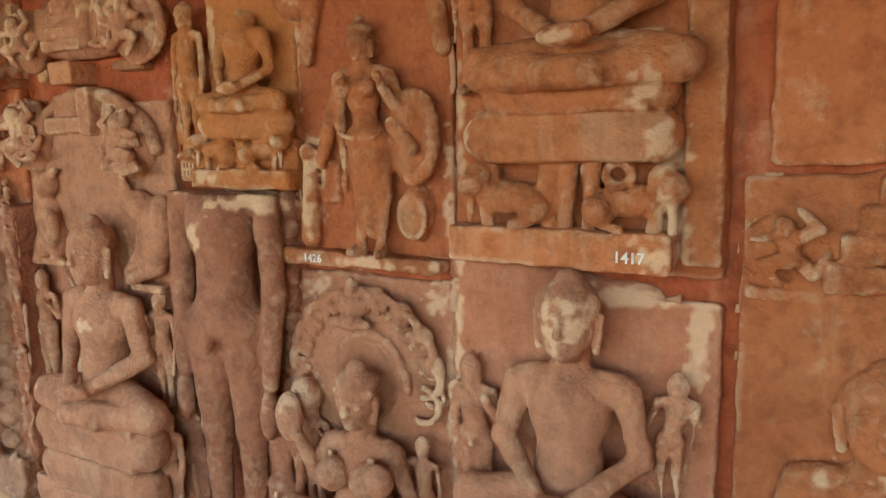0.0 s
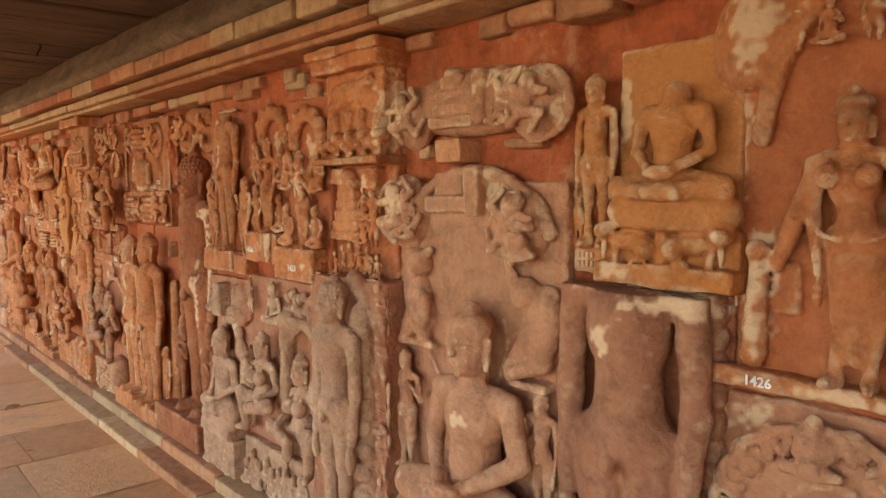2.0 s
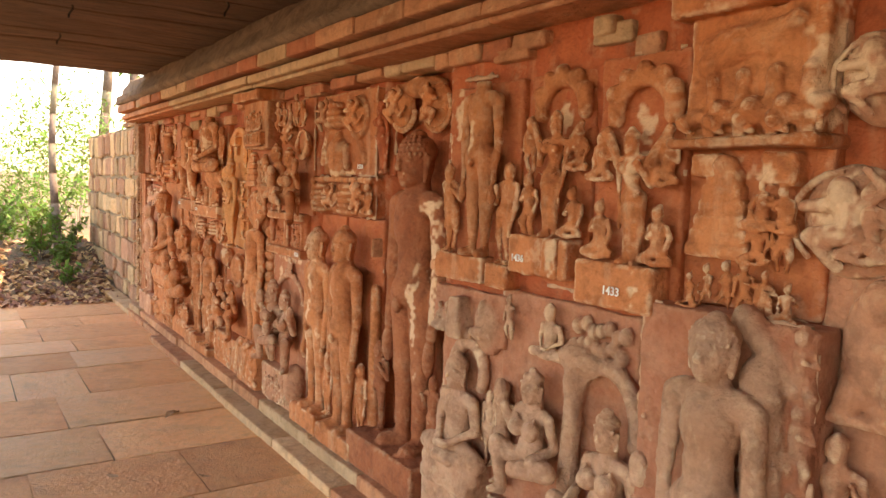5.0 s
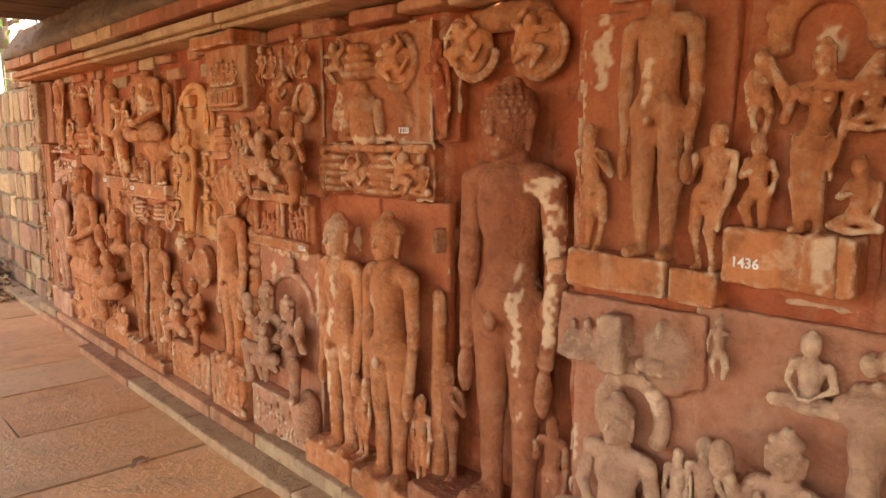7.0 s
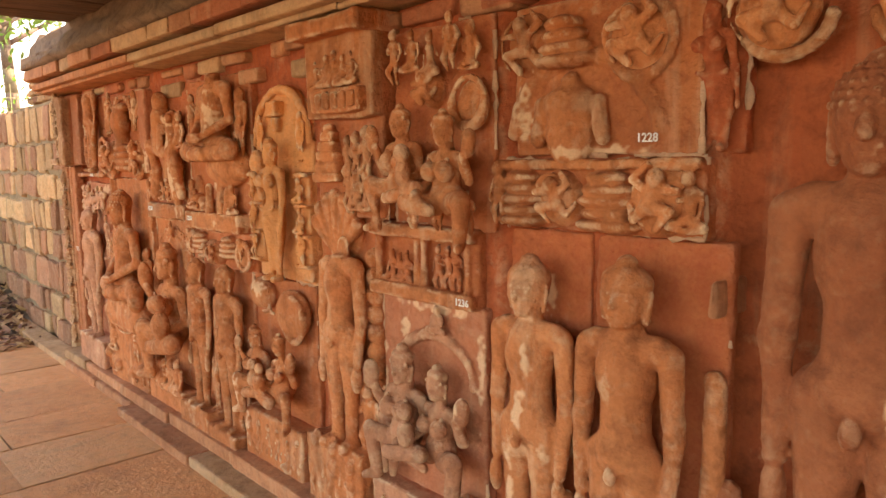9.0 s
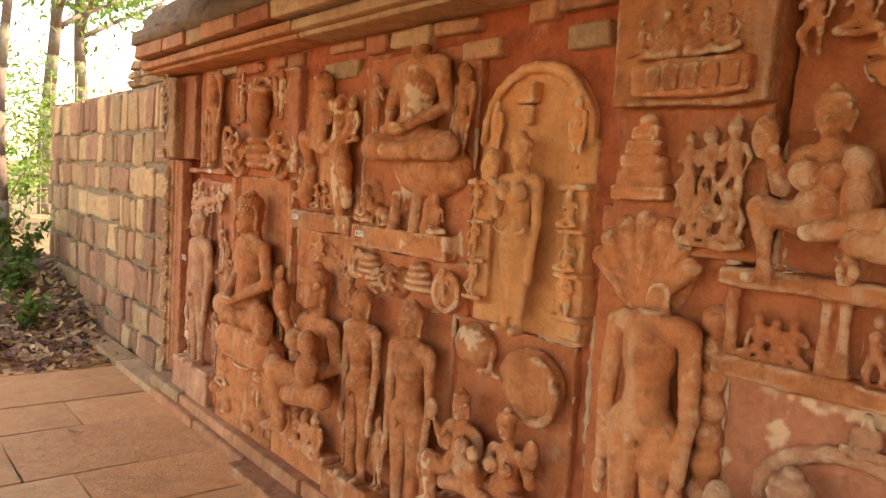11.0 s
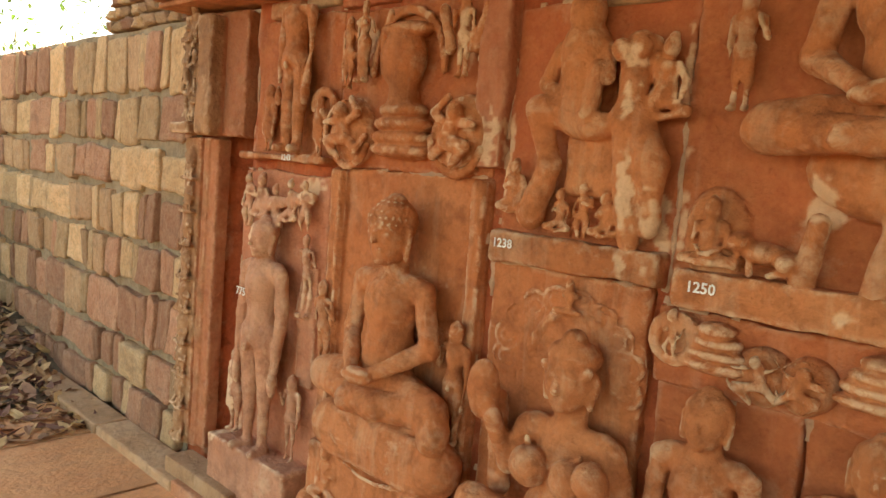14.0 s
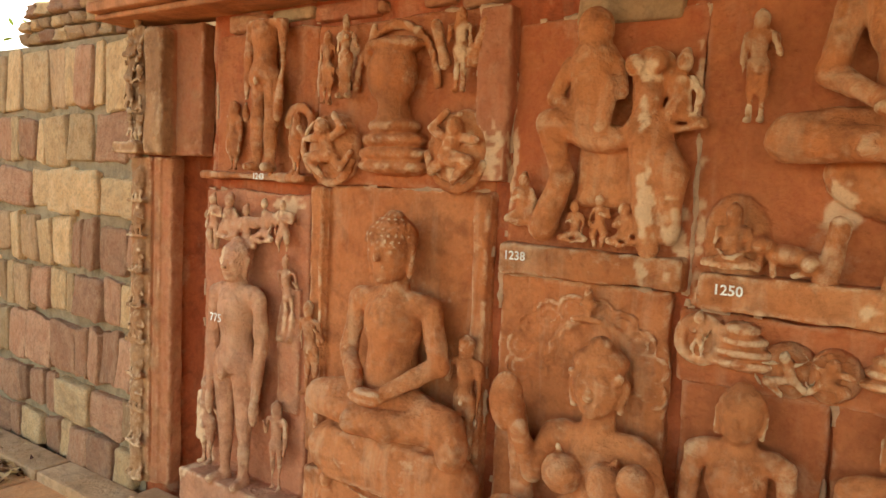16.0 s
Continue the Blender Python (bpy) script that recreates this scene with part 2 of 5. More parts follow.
def skin(d, origin, h):
    """Surface of the field d < 0 as quads: one vertex in each cell that the surface crosses."""
    s = d < 0
    n = np.array(d.shape) - 1
    inside = np.zeros(n, np.int8)
    for a in (0, 1):
        for b in (0, 1):
            for c in (0, 1):
                inside += s[a:a + n[0], b:b + n[1], c:c + n[2]]
    active = (inside > 0) & (inside < 8)
    cells = np.argwhere(active)
    index = np.full(n, -1, np.int32)
    index[active] = np.arange(len(cells))
    total, count = np.zeros((len(cells), 3), np.float32), np.zeros(len(cells), np.float32)
    I, J, K = cells.T
    for ax in range(3):
        o1, o2 = [k for k in range(3) if k != ax]
        for a in (0, 1):
            for b in (0, 1):
                lo = np.zeros(3, int)
                lo[o1], lo[o2] = a, b
                hi = lo.copy()
                hi[ax] = 1
                v0, v1 = d[I + lo[0], J + lo[1], K + lo[2]], d[I + hi[0], J + hi[1], K + hi[2]]
                hit = (v0 < 0) != (v1 < 0)
                t = np.where(hit, v0 / np.where(hit, v0 - v1, 1), 0)
                at = np.zeros((len(cells), 3), np.float32)
                at[:, o1], at[:, o2], at[:, ax] = a, b, t
                total += at * hit[:, None]
                count += hit
    verts = (cells + total / count[:, None]) * h + origin
    quads = []
    for ax in range(3):
        o1, o2 = [(1, 2), (2, 0), (0, 1)][ax]
        up = [slice(None)] * 3
        dn = [slice(None)] * 3
        dn[ax], up[ax] = slice(0, -1), slice(1, None)
        flip = s[tuple(dn)] != s[tuple(up)]
        e = np.argwhere(flip)
        ok = (e[:, o1] > 0) & (e[:, o2] > 0) & (e[:, o1] < n[o1]) & (e[:, o2] < n[o2])
        e = e[ok]
        solid = s[tuple(e.T)]
        ring = []
        for a, b in ((1, 1), (0, 1), (0, 0), (1, 0)):
            c = e.copy()
            c[:, o1] -= a
            c[:, o2] -= b
            ring.append(index[tuple(c.T)])
        q = np.stack(ring, 1)
        quads.append(np.where(solid[:, None], q, q[:, ::-1]))
    return verts, np.concatenate(quads)


WALL = 0.06  # the plane of the wall behind the carvings
FLAT, BASE = 0.85, 0.03  # carved figures are shallower than life, measured from the slab


PANELS = []


class Relief:
    """A carved piece set in the wall. x along the wall, z up, w out of the wall; shapes melt into one solid."""

    push = None  # x, z, scale and y of a set-back stretch, whose panels grow about that point

    def __init__(self, x0, x1, z0, z1, slab=0.05, rough=0.0034, cell=0.0066, seed=1, ragged=0.004):
        self.box, self.rough, self.cell, self.seed = (x0, x1, z0, z1), rough, cell, seed
        self.shapes = []
        self.rnd = random.Random(seed)
        self.ragged = ragged
        self.slab = slab
        self.washes = []
        self.tags, self.tag, self.count = [], None, 0
        if slab:
            self.block(x0, x1, z0, z1, slab, 0.012)
            PANELS.append([(x0, x1, z0, z1), slab * .85 - WALL, seed])

    def begin(self, name):
        """What is carved from here to end() is a part of its own."""
        self.count += 1
        self.tag = (name, self.count)

    def end(self):
        self.tag = None

    def wash(self, *spots):
        self.washes += spots

    def block(self, x0, x1, z0, z1, w, r=0.012, w0=-0.06, k=0.008, cut=False):
        w, w0 = (w - BASE) / FLAT + BASE, (w0 - BASE) / FLAT + BASE
        self.tags.append(self.tag)
        self.shapes.append(("box", ((x0 + x1) / 2, (z0 + z1) / 2, (w0 + w) / 2), (abs(x1 - x0) / 2, abs(z1 - z0) / 2, (w - w0) / 2), r, k, cut))

    def ball(self, x, z, w, rx, rz=None, rw=None, turn=0.0, k=0.012, cut=False):
        rz = rx if rz is None else rz
        rw = rx if rw is None else rw
        self.tags.append(self.tag)
        self.shapes.append(("ell", (x, z, w), (rx, rz, rw), radians(turn), k, cut))

    def limb(self, a, b, ra, rb=None, k=0.012, cut=False):
        self.tags.append(self.tag)
        self.shapes.append(("cap", a, b, (ra, ra if rb is None else rb), k, cut))

    def ring(self, x, z, w, rx, rz, r, k=0.008, start=0, stop=360, cut=False):
        n = max(6, int((stop - start) / 15))
        pts = [(x + rx * math.cos(radians(start + (stop - start) * i / n)), z + rz * math.sin(radians(start + (stop - start) * i / n)), w) for i in range(n + 1)]
        for a, b in zip(pts, pts[1:]):
            self.limb(a, b, r, k=k, cut=cut)

    def field(self):
        h = self.cell
        squash, lift = np.array([1, 1, FLAT]), np.array([0, 0, BASE * (1 - FLAT)])
        lo, hi = np.array([1e9] * 3), np.array([-1e9] * 3)
        bounds = []
        for sh in self.shapes:
            kind, k = sh[0], sh[-2]
            if kind == "cap":
                a, b, r = np.array(sh[1]), np.array(sh[2]), max(sh[3])
                l, u = np.minimum(a, b) - r, np.maximum(a, b) + r
            else:
                c, e = np.array(sh[1]), np.array(sh[2])
                e = np.array([max(e[0], e[1])] * 2 + [e[2]]) if kind == "ell" else e
                l, u = c - e, c + e
            l, u = l * squash + lift, u * squash + lift
            bounds.append((l - k - 0.02, u + k + 0.02))
            if not sh[-1]:
                lo, hi = np.minimum(lo, l), np.maximum(hi, u)
        lo, hi = lo - 3 * h, hi + 3 * h
        lo[2] = max(lo[2], -0.07)
        dims = np.ceil((hi - lo) / h).astype(int) + 1
        d = np.full(dims, 0.06, np.float32)
        for sh, (l, u) in zip(self.shapes, bounds):
            i0 = np.clip(np.floor((l - lo) / h).astype(int), 0, dims - 1)
            i1 = np.clip(np.ceil((u - lo) / h).astype(int) + 1, 1, dims)
            if np.any(i1 <= i0):
                continue
            g = [((np.arange(i0[k], i1[k]) * h + lo[k]).astype(np.float32)).reshape([-1 if m == k else 1 for m in range(3)]) for k in range(3)]
            g[2] = (g[2] - BASE) / FLAT + BASE
            kind, k, cut = sh[0], sh[-2], sh[-1]
            if kind == "box":
                c, e, r = sh[1], sh[2], sh[3]
                r = min(r, *e)
                q = [np.abs(g[m] - c[m]) - (e[m] - r) for m in range(3)]
                v = np.sqrt(sum(np.maximum(t, 0) ** 2 for t in q)) + np.minimum(np.maximum(np.maximum(q[0], q[1]), q[2]), 0) - r
            elif kind == "ell":
                c, e, t = sh[1], sh[2], sh[3]
                X, Z, W = g[0] - c[0], g[1] - c[1], g[2] - c[2]
                if t:
                    X, Z = X * math.cos(t) + Z * math.sin(t), Z * math.cos(t) - X * math.sin(t)
                k0 = np.sqrt((X / e[0]) ** 2 + (Z / e[1]) ** 2 + (W / e[2]) ** 2)
                k1 = np.sqrt((X / e[0] ** 2) ** 2 + (Z / e[1] ** 2) ** 2 + (W / e[2] ** 2) ** 2) + 1e-6
                v = k0 * (k0 - 1) / k1
            else:
                a, b, (ra, rb) = np.array(sh[1]), np.array(sh[2]), sh[3]
                ab = b - a
                t = np.clip(sum((g[m] - a[m]) * ab[m] for m in range(3)) / (ab @ ab + 1e-9), 0, 1)
                v = np.sqrt(sum((g[m] - a[m] - t * ab[m]) ** 2 for m in range(3))) - (ra + (rb - ra) * t)
            sub = d[i0[0]:i1[0], i0[1]:i1[1], i0[2]:i1[2]]
            if cut:
                sub[...] = np.maximum(sub, -v)
            else:
                m = np.clip(0.5 + 0.5 * (sub - v) / k, 0, 1)
                sub[...] = sub * (1 - m) + v * m - k * m * (1 - m)
        near = np.argwhere(np.abs(d) < 0.035)
        p = near * h + lo + self.seed * 3.7
        wear = (value_noise(p, 22) - 0.5) * 2 * self.rough + (value_noise(p, 7) - 0.5) * 2 * self.ragged + (value_noise(p, 60) - 0.5) * self.rough
        d[tuple(near.T)] += wear.astype(np.float32)
        d[0], d[-1], d[:, 0], d[:, -1], d[:, :, 0], d[:, :, -1] = 0.01, 0.01, 0.01, 0.01, 0.01, 0.01
        return d, lo

    def carve(self, name, material, centre, y, red):
        """The mesh of the shapes at hand, about the centre of the whole piece."""
        d, lo = self.field()
        v, q = skin(d, lo, self.cell)
        q = q[np.any(v[q][:, :, 2] > -.012, axis=1)]  # the buried back is left open
        used = np.unique(q)
        slot = np.zeros(len(v), np.int32)
        slot[used] = np.arange(len(used))
        v, q = v[used], slot[q]
        co = np.stack([v[:, 0], -v[:, 2] + y, v[:, 1]], 1) - centre
        if self.push:
            co[:, 0] *= self.push[2]
            co[:, 2] *= self.push[2]
        me = mesh_of(name, co, q)
        me.materials.append(material)
        if self.slab:
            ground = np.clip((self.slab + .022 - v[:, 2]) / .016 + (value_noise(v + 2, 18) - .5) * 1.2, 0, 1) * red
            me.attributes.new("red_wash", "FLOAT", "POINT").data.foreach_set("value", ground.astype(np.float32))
        if self.washes:
            amount = np.zeros(len(v))
            for wx, wz, rx, rz in self.washes:
                far = np.sqrt(((v[:, 0] - wx) / rx) ** 2 + ((v[:, 1] - wz) / rz) ** 2)
                frayed = far + (value_noise(v + 5, 20) - .5) * 1.1 + (value_noise(v + 9, 60) - .5) * 1.2
                amount = np.maximum(amount, np.clip((.7 - frayed) * 3, 0, 1) * .72)
            me.attributes.new("whitewash", "FLOAT", "POINT").data.foreach_set("value", amount.astype(np.float32))
        return me

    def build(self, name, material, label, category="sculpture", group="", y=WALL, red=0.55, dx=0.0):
        centre = np.array([(self.box[0] + self.box[1]) / 2, y, self.box[2]])
        shapes, made = self.shapes, []
        for tag in [None] + sorted({t for t in self.tags if t}, key=lambda t: t[1]):
            self.shapes = [sh for sh, t in zip(shapes, self.tags) if t == tag]
            made.append((tag[0] if tag else name, self.carve(tag[0] if tag else name, material, centre, y, red)))
        self.shapes = shapes
        if self.push:
            px, pz, f, y = self.push
            centre = np.array([px + (centre[0] - px) * f, y, pz + (centre[2] - pz) * f])
        if self.slab:
            (x0, x1, z0, z1), deep, sd = PANELS[-1]
            if self.push:
                x0, x1, z0, z1 = px + (x0 - px) * f, px + (x1 - px) * f, pz + (z0 - pz) * f, pz + (z1 - pz) * f
            PANELS[-1] = [(x0 + dx, x1 + dx, z0, z1), deep + WALL - y, sd]
        ob = new(*made[0])
        ob.location = centre + np.array([dx, 0, 0])
        for piece, me in made[1:]:
            child = new(piece, me)
            child.parent = ob
        return tagged(ob, label, category, group)

    # -- carved motifs --
    def stand(self, x, z, h, w=0.07, female=False, head=True, arms="down", sway=0.0, feet=True, wide=1.0, side=1, curls=False, legs=True):
        B = self.ball

        def L(a, c, ra, rc=None, k=.012):
            self.limb(a, c, ra, rc, max(k, .015 * h))

        def P(u, v, o=0.0):
            return (x + (u * wide + sway * math.sin(v * 5.5)) * h * side, z + v * h, w + o * h)

        if legs:
            for s in (-1, 1):
                L(P(.052 * s, .03), P(.055 * s, .27), .027 * h, .036 * h)
                L(P(.055 * s, .27), P(.052 * s, .5), .04 * h, .06 * h)
                if feet:
                    L(P(.056 * s, .02, 0), P(.07 * s, .015, .075), .032 * h, .024 * h)
            if female:
                L(P(0, .12, -.01), P(0, .45, .0), .05 * h, .1 * h)
        hip = .108 if female else .088
        B(*P(0, .52), hip * h * wide, .07 * h, .085 * h)
        L(P(0, .53), P(0, .64), .07 * h, (.058 if female else .067) * h)
        B(*P(0, .73), .084 * h * wide, .12 * h, .085 * h)
        if female:
            for s in (-1, 1):
                B(*P(.058 * s, .735, .075), .05 * h, .05 * h, .05 * h, k=.006)
            self.ring(P(0, .8)[0], z + .81 * h, w + .07 * h, .06 * h, .05 * h, .009 * h, k=.004, start=190, stop=350)
            self.ring(P(0, .53)[0], z + .55 * h, w + .075 * h, .11 * h, .03 * h, .012 * h, k=.004, start=180, stop=360)
        elif legs:
            B(*P(0, .475, .08), .016 * h, .026 * h, .02 * h, k=.005)
        L(P(-.09, .795), P(.09, .795), .04 * h)
        for s in (-1, 1):
            if arms == "down" or (arms == "bent" and s < 0):
                L(P(.122 * s, .785), P(.138 * s, .58), .034 * h, .027 * h, k=.004)
                L(P(.138 * s, .58), P(.128 * s, .39, .02), .027 * h, .019 * h, k=.004)
                B(*P(.126 * s, .325, .025), .019 * h, .06 * h, .026 * h, k=.004)
            elif arms == "bent":
                L(P(.135 * s, .785), P(.18 * s, .62), .036 * h, .03 * h, k=.006)
                L(P(.18 * s, .62), P(.13 * s, .74, .08), .03 * h, .023 * h, k=.006)
                B(*P(.125 * s, .78, .1), .026 * h, k=.006)
        L(P(0, .8), P(0, .88), .046 * h, .042 * h)
        if head:
            self.head(*P(0, .925, .015), .062 * h, .08 * h, female, curls)

    def head(self, x, z, w, rx, rz, female=False, curls=False):
        B = self.ball
        B(x, z, w, rx, rz, rx * 1.1)
        B(x, z - rz * .55, w + rx * .25, rx * .7, rz * .5, rx * .75, k=.008)
        B(x, z - rz * .8, w + rx * .72, rx * .3, rz * .2, rx * .3, k=.006)
        for s in (-1, 1):
            B(x + s * rx * .42, z + rz * .04, w + rx * 1.22, rx * .32, rz * .13, rx * .26, cut=True)
            B(x + s * rx * .42, z - rz * .0, w + rx * .86, rx * .25, rz * .09, rx * .16, k=.002)
            self.limb((x + s * rx * .2, z + rz * .17, w + rx * 1.03), (x + s * rx * .66, z + rz * .14, w + rx * .82), rx * .09, rx * .06, k=.004)
        self.limb((x, z + rz * .12, w + rx * 1.05), (x, z - rz * .24, w + rx * 1.2), rx * .1, rx * .18, k=.004)
        self.limb((x - rx * .24, z - rz * .48, w + rx * .96), (x + rx * .24, z - rz * .48, w + rx * .96), rx * .09, k=.003)
        self.limb((x - rx * .18, z - rz * .6, w + rx * .94), (x + rx * .18, z - rz * .6, w + rx * .94), rx * .09, k=.003)
        if female:
            B(x, z + rz * .75, w - rx * .1, rx * 1.12, rz * .5, rx * 1.0, k=.004)
            B(x, z + rz * 1.2, w, rx * .5, rz * .4, rx * .6, k=.005)
            self.ring(x, z + rz * .42, w + rx * .5, rx * .98, rz * .2, rx * .14, k=.003, start=180, stop=360)
        else:
            B(x, z + rz * .95, w - rx * .15, rx * .5, rz * .32, rx * .5)
            B(x, z + rz * .38, w - rx * .12, rx * 1.08, rz * .68, rx * 1.1, k=.003)
        for s in (-1, 1):
            self.limb((x + s * rx * 1.04, z + rz * .12, w - rx * .05), (x + s * rx * .98, z - rz * .72, w + rx * .02), rx * .2, rx * .15, k=.003)
        if curls:
            for i in range(7):
                e = radians(4 + 13 * i)
                n = max(5, int(13 * math.cos(e)))
                for j in range(n):
                    a = radians(-95 + 190 * (j + .5 * (i % 2)) / n)
                    B(x + rx * 1.1 * math.sin(a) * math.cos(e), z + rz * .22 + rz * .86 * math.sin(e), w - rx * .1 + rx * 1.12 * math.cos(a) * math.cos(e), rx * .115, k=.001)

    def sit(self, x, z, h, w=0.07, head=True, female=False, curls=False, wide=1.0):
        """A figure in meditation, legs crossed, hands in the lap."""
        B = self.ball

        def L(a, c, ra, rc=None, k=.012):
            self.limb(a, c, ra, rc, max(k, .015 * h))

        def P(u, v, o=0.0):
            return (x + u * h * wide, z + v * h, w + o * h)

        for s in (-1, 1):
            L(P(.14 * s, .12, .02), P(.38 * s, .1, .08), .1 * h, .088 * h)
            L(P(.38 * s, .09, .08), P(-.1 * s, .06, .19), .078 * h, .055 * h, k=.007)
            L(P(.215 * s, .585), P(.275 * s, .34), .056 * h, .046 * h, k=.004)
            L(P(.275 * s, .34), P(.06 * s, .2, .2), .046 * h, .034 * h, k=.004)
        B(*P(0, .19, .22), .11 * h * wide, .035 * h, .05 * h, k=.008)
        B(*P(.02, .215, .23), .08 * h * wide, .022 * h, .04 * h, k=.004)
        L(P(0, .16), P(0, .38), .14 * h, .12 * h)
        B(*P(0, .5), .165 * h * wide, .17 * h, .13 * h)
        L(P(-.16, .59), P(.16, .59), .062 * h)
        L(P(0, .6), P(0, .72), .075 * h, .07 * h)
        if female:
            for s in (-1, 1):
                B(*P(.09 * s, .52, .12), .075 * h, k=.006)
        if head:
            self.head(*P(0, .83, .04), .108 * h, .144 * h, female, curls)

    def ease(self, x, z, h, w=0.08, side=1, child=True, arch=True):
        """A seated mother goddess with one leg pendant, and a child on her knee."""
        B = self.ball

        def L(a, c, ra, rc=None, k=.012):
            self.limb(a, c, ra, rc, max(k, .015 * h))

        def P(u, v, o=0.0):
            return (x + u * h * side, z + v * h, w + o * h)

        L(P(.08, .3, .05), P(.28, .33, .16), .075 * h, .062 * h)
        L(P(.3, .33, .16), P(.0, .27, .2), .07 * h, .05 * h, k=.006)
        L(P(-.08, .3, .05), P(-.24, .36, .14), .075 * h, .062 * h)
        L(P(-.26, .36, .14), P(-.22, .06, .12), .068 * h, .045 * h, k=.006)
        L(P(-.22, .03, .12), P(-.28, .02, .2), .045 * h, .03 * h)
        B(*P(0, .38), .135 * h, .13 * h, .12 * h)
        B(*P(0, .55), .115 * h, .14 * h, .1 * h)
        for s in (-1, 1):
            B(*P(.075 * s, .545, .11), .068 * h, k=.005)
        L(P(-.12, .64), P(.12, .64), .048 * h)
        L(P(.155, .63), P(.22, .45), .044 * h, .037 * h, k=.006)
        L(P(.22, .45), P(.16, .38, .2), .037 * h, .03 * h, k=.006)
        L(P(-.155, .63), P(-.23, .48), .044 * h, .037 * h, k=.006)
        L(P(-.23, .48), P(-.25, .66, .1), .037 * h, .028 * h, k=.006)
        B(*P(-.3, .73, .09), .06 * h, .1 * h, .05 * h, k=.006)
        L(P(0, .65), P(0, .74), .06 * h, .055 * h)
        self.head(*P(0, .83, .03), .08 * h, .1 * h, True)
        self.ring(x, z + .64 * h, w + .1 * h, .1 * h, .08 * h, .013 * h, k=.004, start=190, stop=350)
        if child:
            B(*P(.2, .45, .2), .07 * h, .1 * h, .07 * h, k=.006)
            B(*P(.19, .6, .2), .055 * h, .06 * h, .055 * h, k=.006)
        if arch:
            self.ring(x, z + .78 * h, w - .05, .17 * h, .24 * h, .035 * h, start=0, stop=180)

    def tower(self, x, z, wd, h, w=0.05, tiers=5):
        """A shrine tower of stacked courses with a bell-shaped cap."""
        for i in range(tiers):
            f = 1 - .62 * (i / tiers)
            z0 = z + h * .86 * i / tiers
            self.block(x - wd / 2 * f, x + wd / 2 * f, z0, z0 + h * .87 / tiers, w + .02 * f + .005, .012, k=.002)
        self.ball(x, z + h * .9, w, wd * .17, h * .1, .04)

    def curl(self, x, z, r, w=0.06, side=1):
        """A flying attendant, bent knees and raised arms, bearing a garland."""
        self.ball(x, z, w - .035, r * .98, r * 1.05, .055, 25 * side)
        self.ball(x - .1 * r * side, z + .55 * r, w + .035, r * .24, r * .28, r * .26, k=.004)
        self.limb((x - .05 * r * side, z + .35 * r, w + .02), (x + .15 * r * side, z - .15 * r, w + .03), r * .27, r * .22, k=.005)
        self.limb((x + .15 * r * side, z - .2 * r, w + .03), (x - .55 * r * side, z - .3 * r, w + .045), r * .23, r * .17, k=.004)
        self.limb((x - .55 * r * side, z - .3 * r, w + .045), (x - .1 * r * side, z - .8 * r, w + .03), r * .16, r * .11, k=.004)
        self.limb((x + .2 * r * side, z - .2 * r, w + .02), (x + .6 * r * side, z - .55 * r, w + .03), r * .2, r * .14, k=.004)
        self.limb((x + .6 * r * side, z - .55 * r, w + .03), (x + .85 * r * side, z - .1 * r, w + .01), r * .13, r * .09, k=.004)
        self.limb((x + .25 * r * side, z + .3 * r, w + .03), (x + .65 * r * side, z + .55 * r, w + .03), r * .14, r * .11, k=.004)
        self.limb((x + .65 * r * side, z + .55 * r, w + .03), (x + .25 * r * side, z + .95 * r, w + .02), r * .11, r * .09, k=.004)
        self.limb((x - .3 * r * side, z + .3 * r, w + .03), (x - .75 * r * side, z + .25 * r, w + .04), r * .14, r * .1, k=.004)
        self.ring(x - .15 * r * side, z, w, r * .95, r * .9, r * .07, k=.004, start=95, stop=230)

    def beast(self, x, z, l, w=0.06, side=1):
        """A crouching animal."""
        h = l * .6
        self.ball(x, z + h * .55, w, l * .42, h * .3, .05)
        self.ball(x + side * l * .4, z + h * .78, w + .02, l * .17, h * .26, .05, k=.006)
        self.limb((x + side * l * .4, z + h * .6, w + .03), (x + side * l * .42, z + h * .1, w + .03), l * .06, l * .05, k=.005)
        self.limb((x + side * l * .25, z + h * .5, w + .02), (x + side * l * .22, z + .02 * h, w + .02), l * .08, l * .07, k=.005)
        self.ball(x - side * l * .32, z + h * .4, w + .02, l * .18, h * .3, .05, k=.006)
        self.limb((x - side * l * .3, z + h * .15, w + .03), (x - side * l * .1, z + .06 * h, w + .04), l * .06, k=.005)

    def cushion(self, x0, x1, z0, z1, w=0.1):
        r = (z1 - z0) / 2
        self.limb((x0 + r, z0 + r, w - r * .6), (x1 - r, z0 + r, w - r * .6), r * 1.02)
        self.block(x0 + r, x1 - r, z0, z1, w, .02)

    def tangle(self, x0, x1, z0, z1, w=0.05, n=6, size=0.12):
        """Worn small attendants side by side, standing, kneeling or seated."""
        R = self.rnd
        cols = max(1, min(n, int((x1 - x0) / (size * .5)) + 1))
        rows = max(1, min(math.ceil(n / cols), int((z1 - z0 + .45 * size) / (size * .85))))
        for q in range(rows):
            for c in range(cols):
                u = x0 + (x1 - x0) * (c + .5) / cols + R.uniform(-.06, .06) * size
                v = z0 + (z1 - z0) * q / rows - .1 * size
                self.mini(u, v, size * R.uniform(.95, 1.2), w)

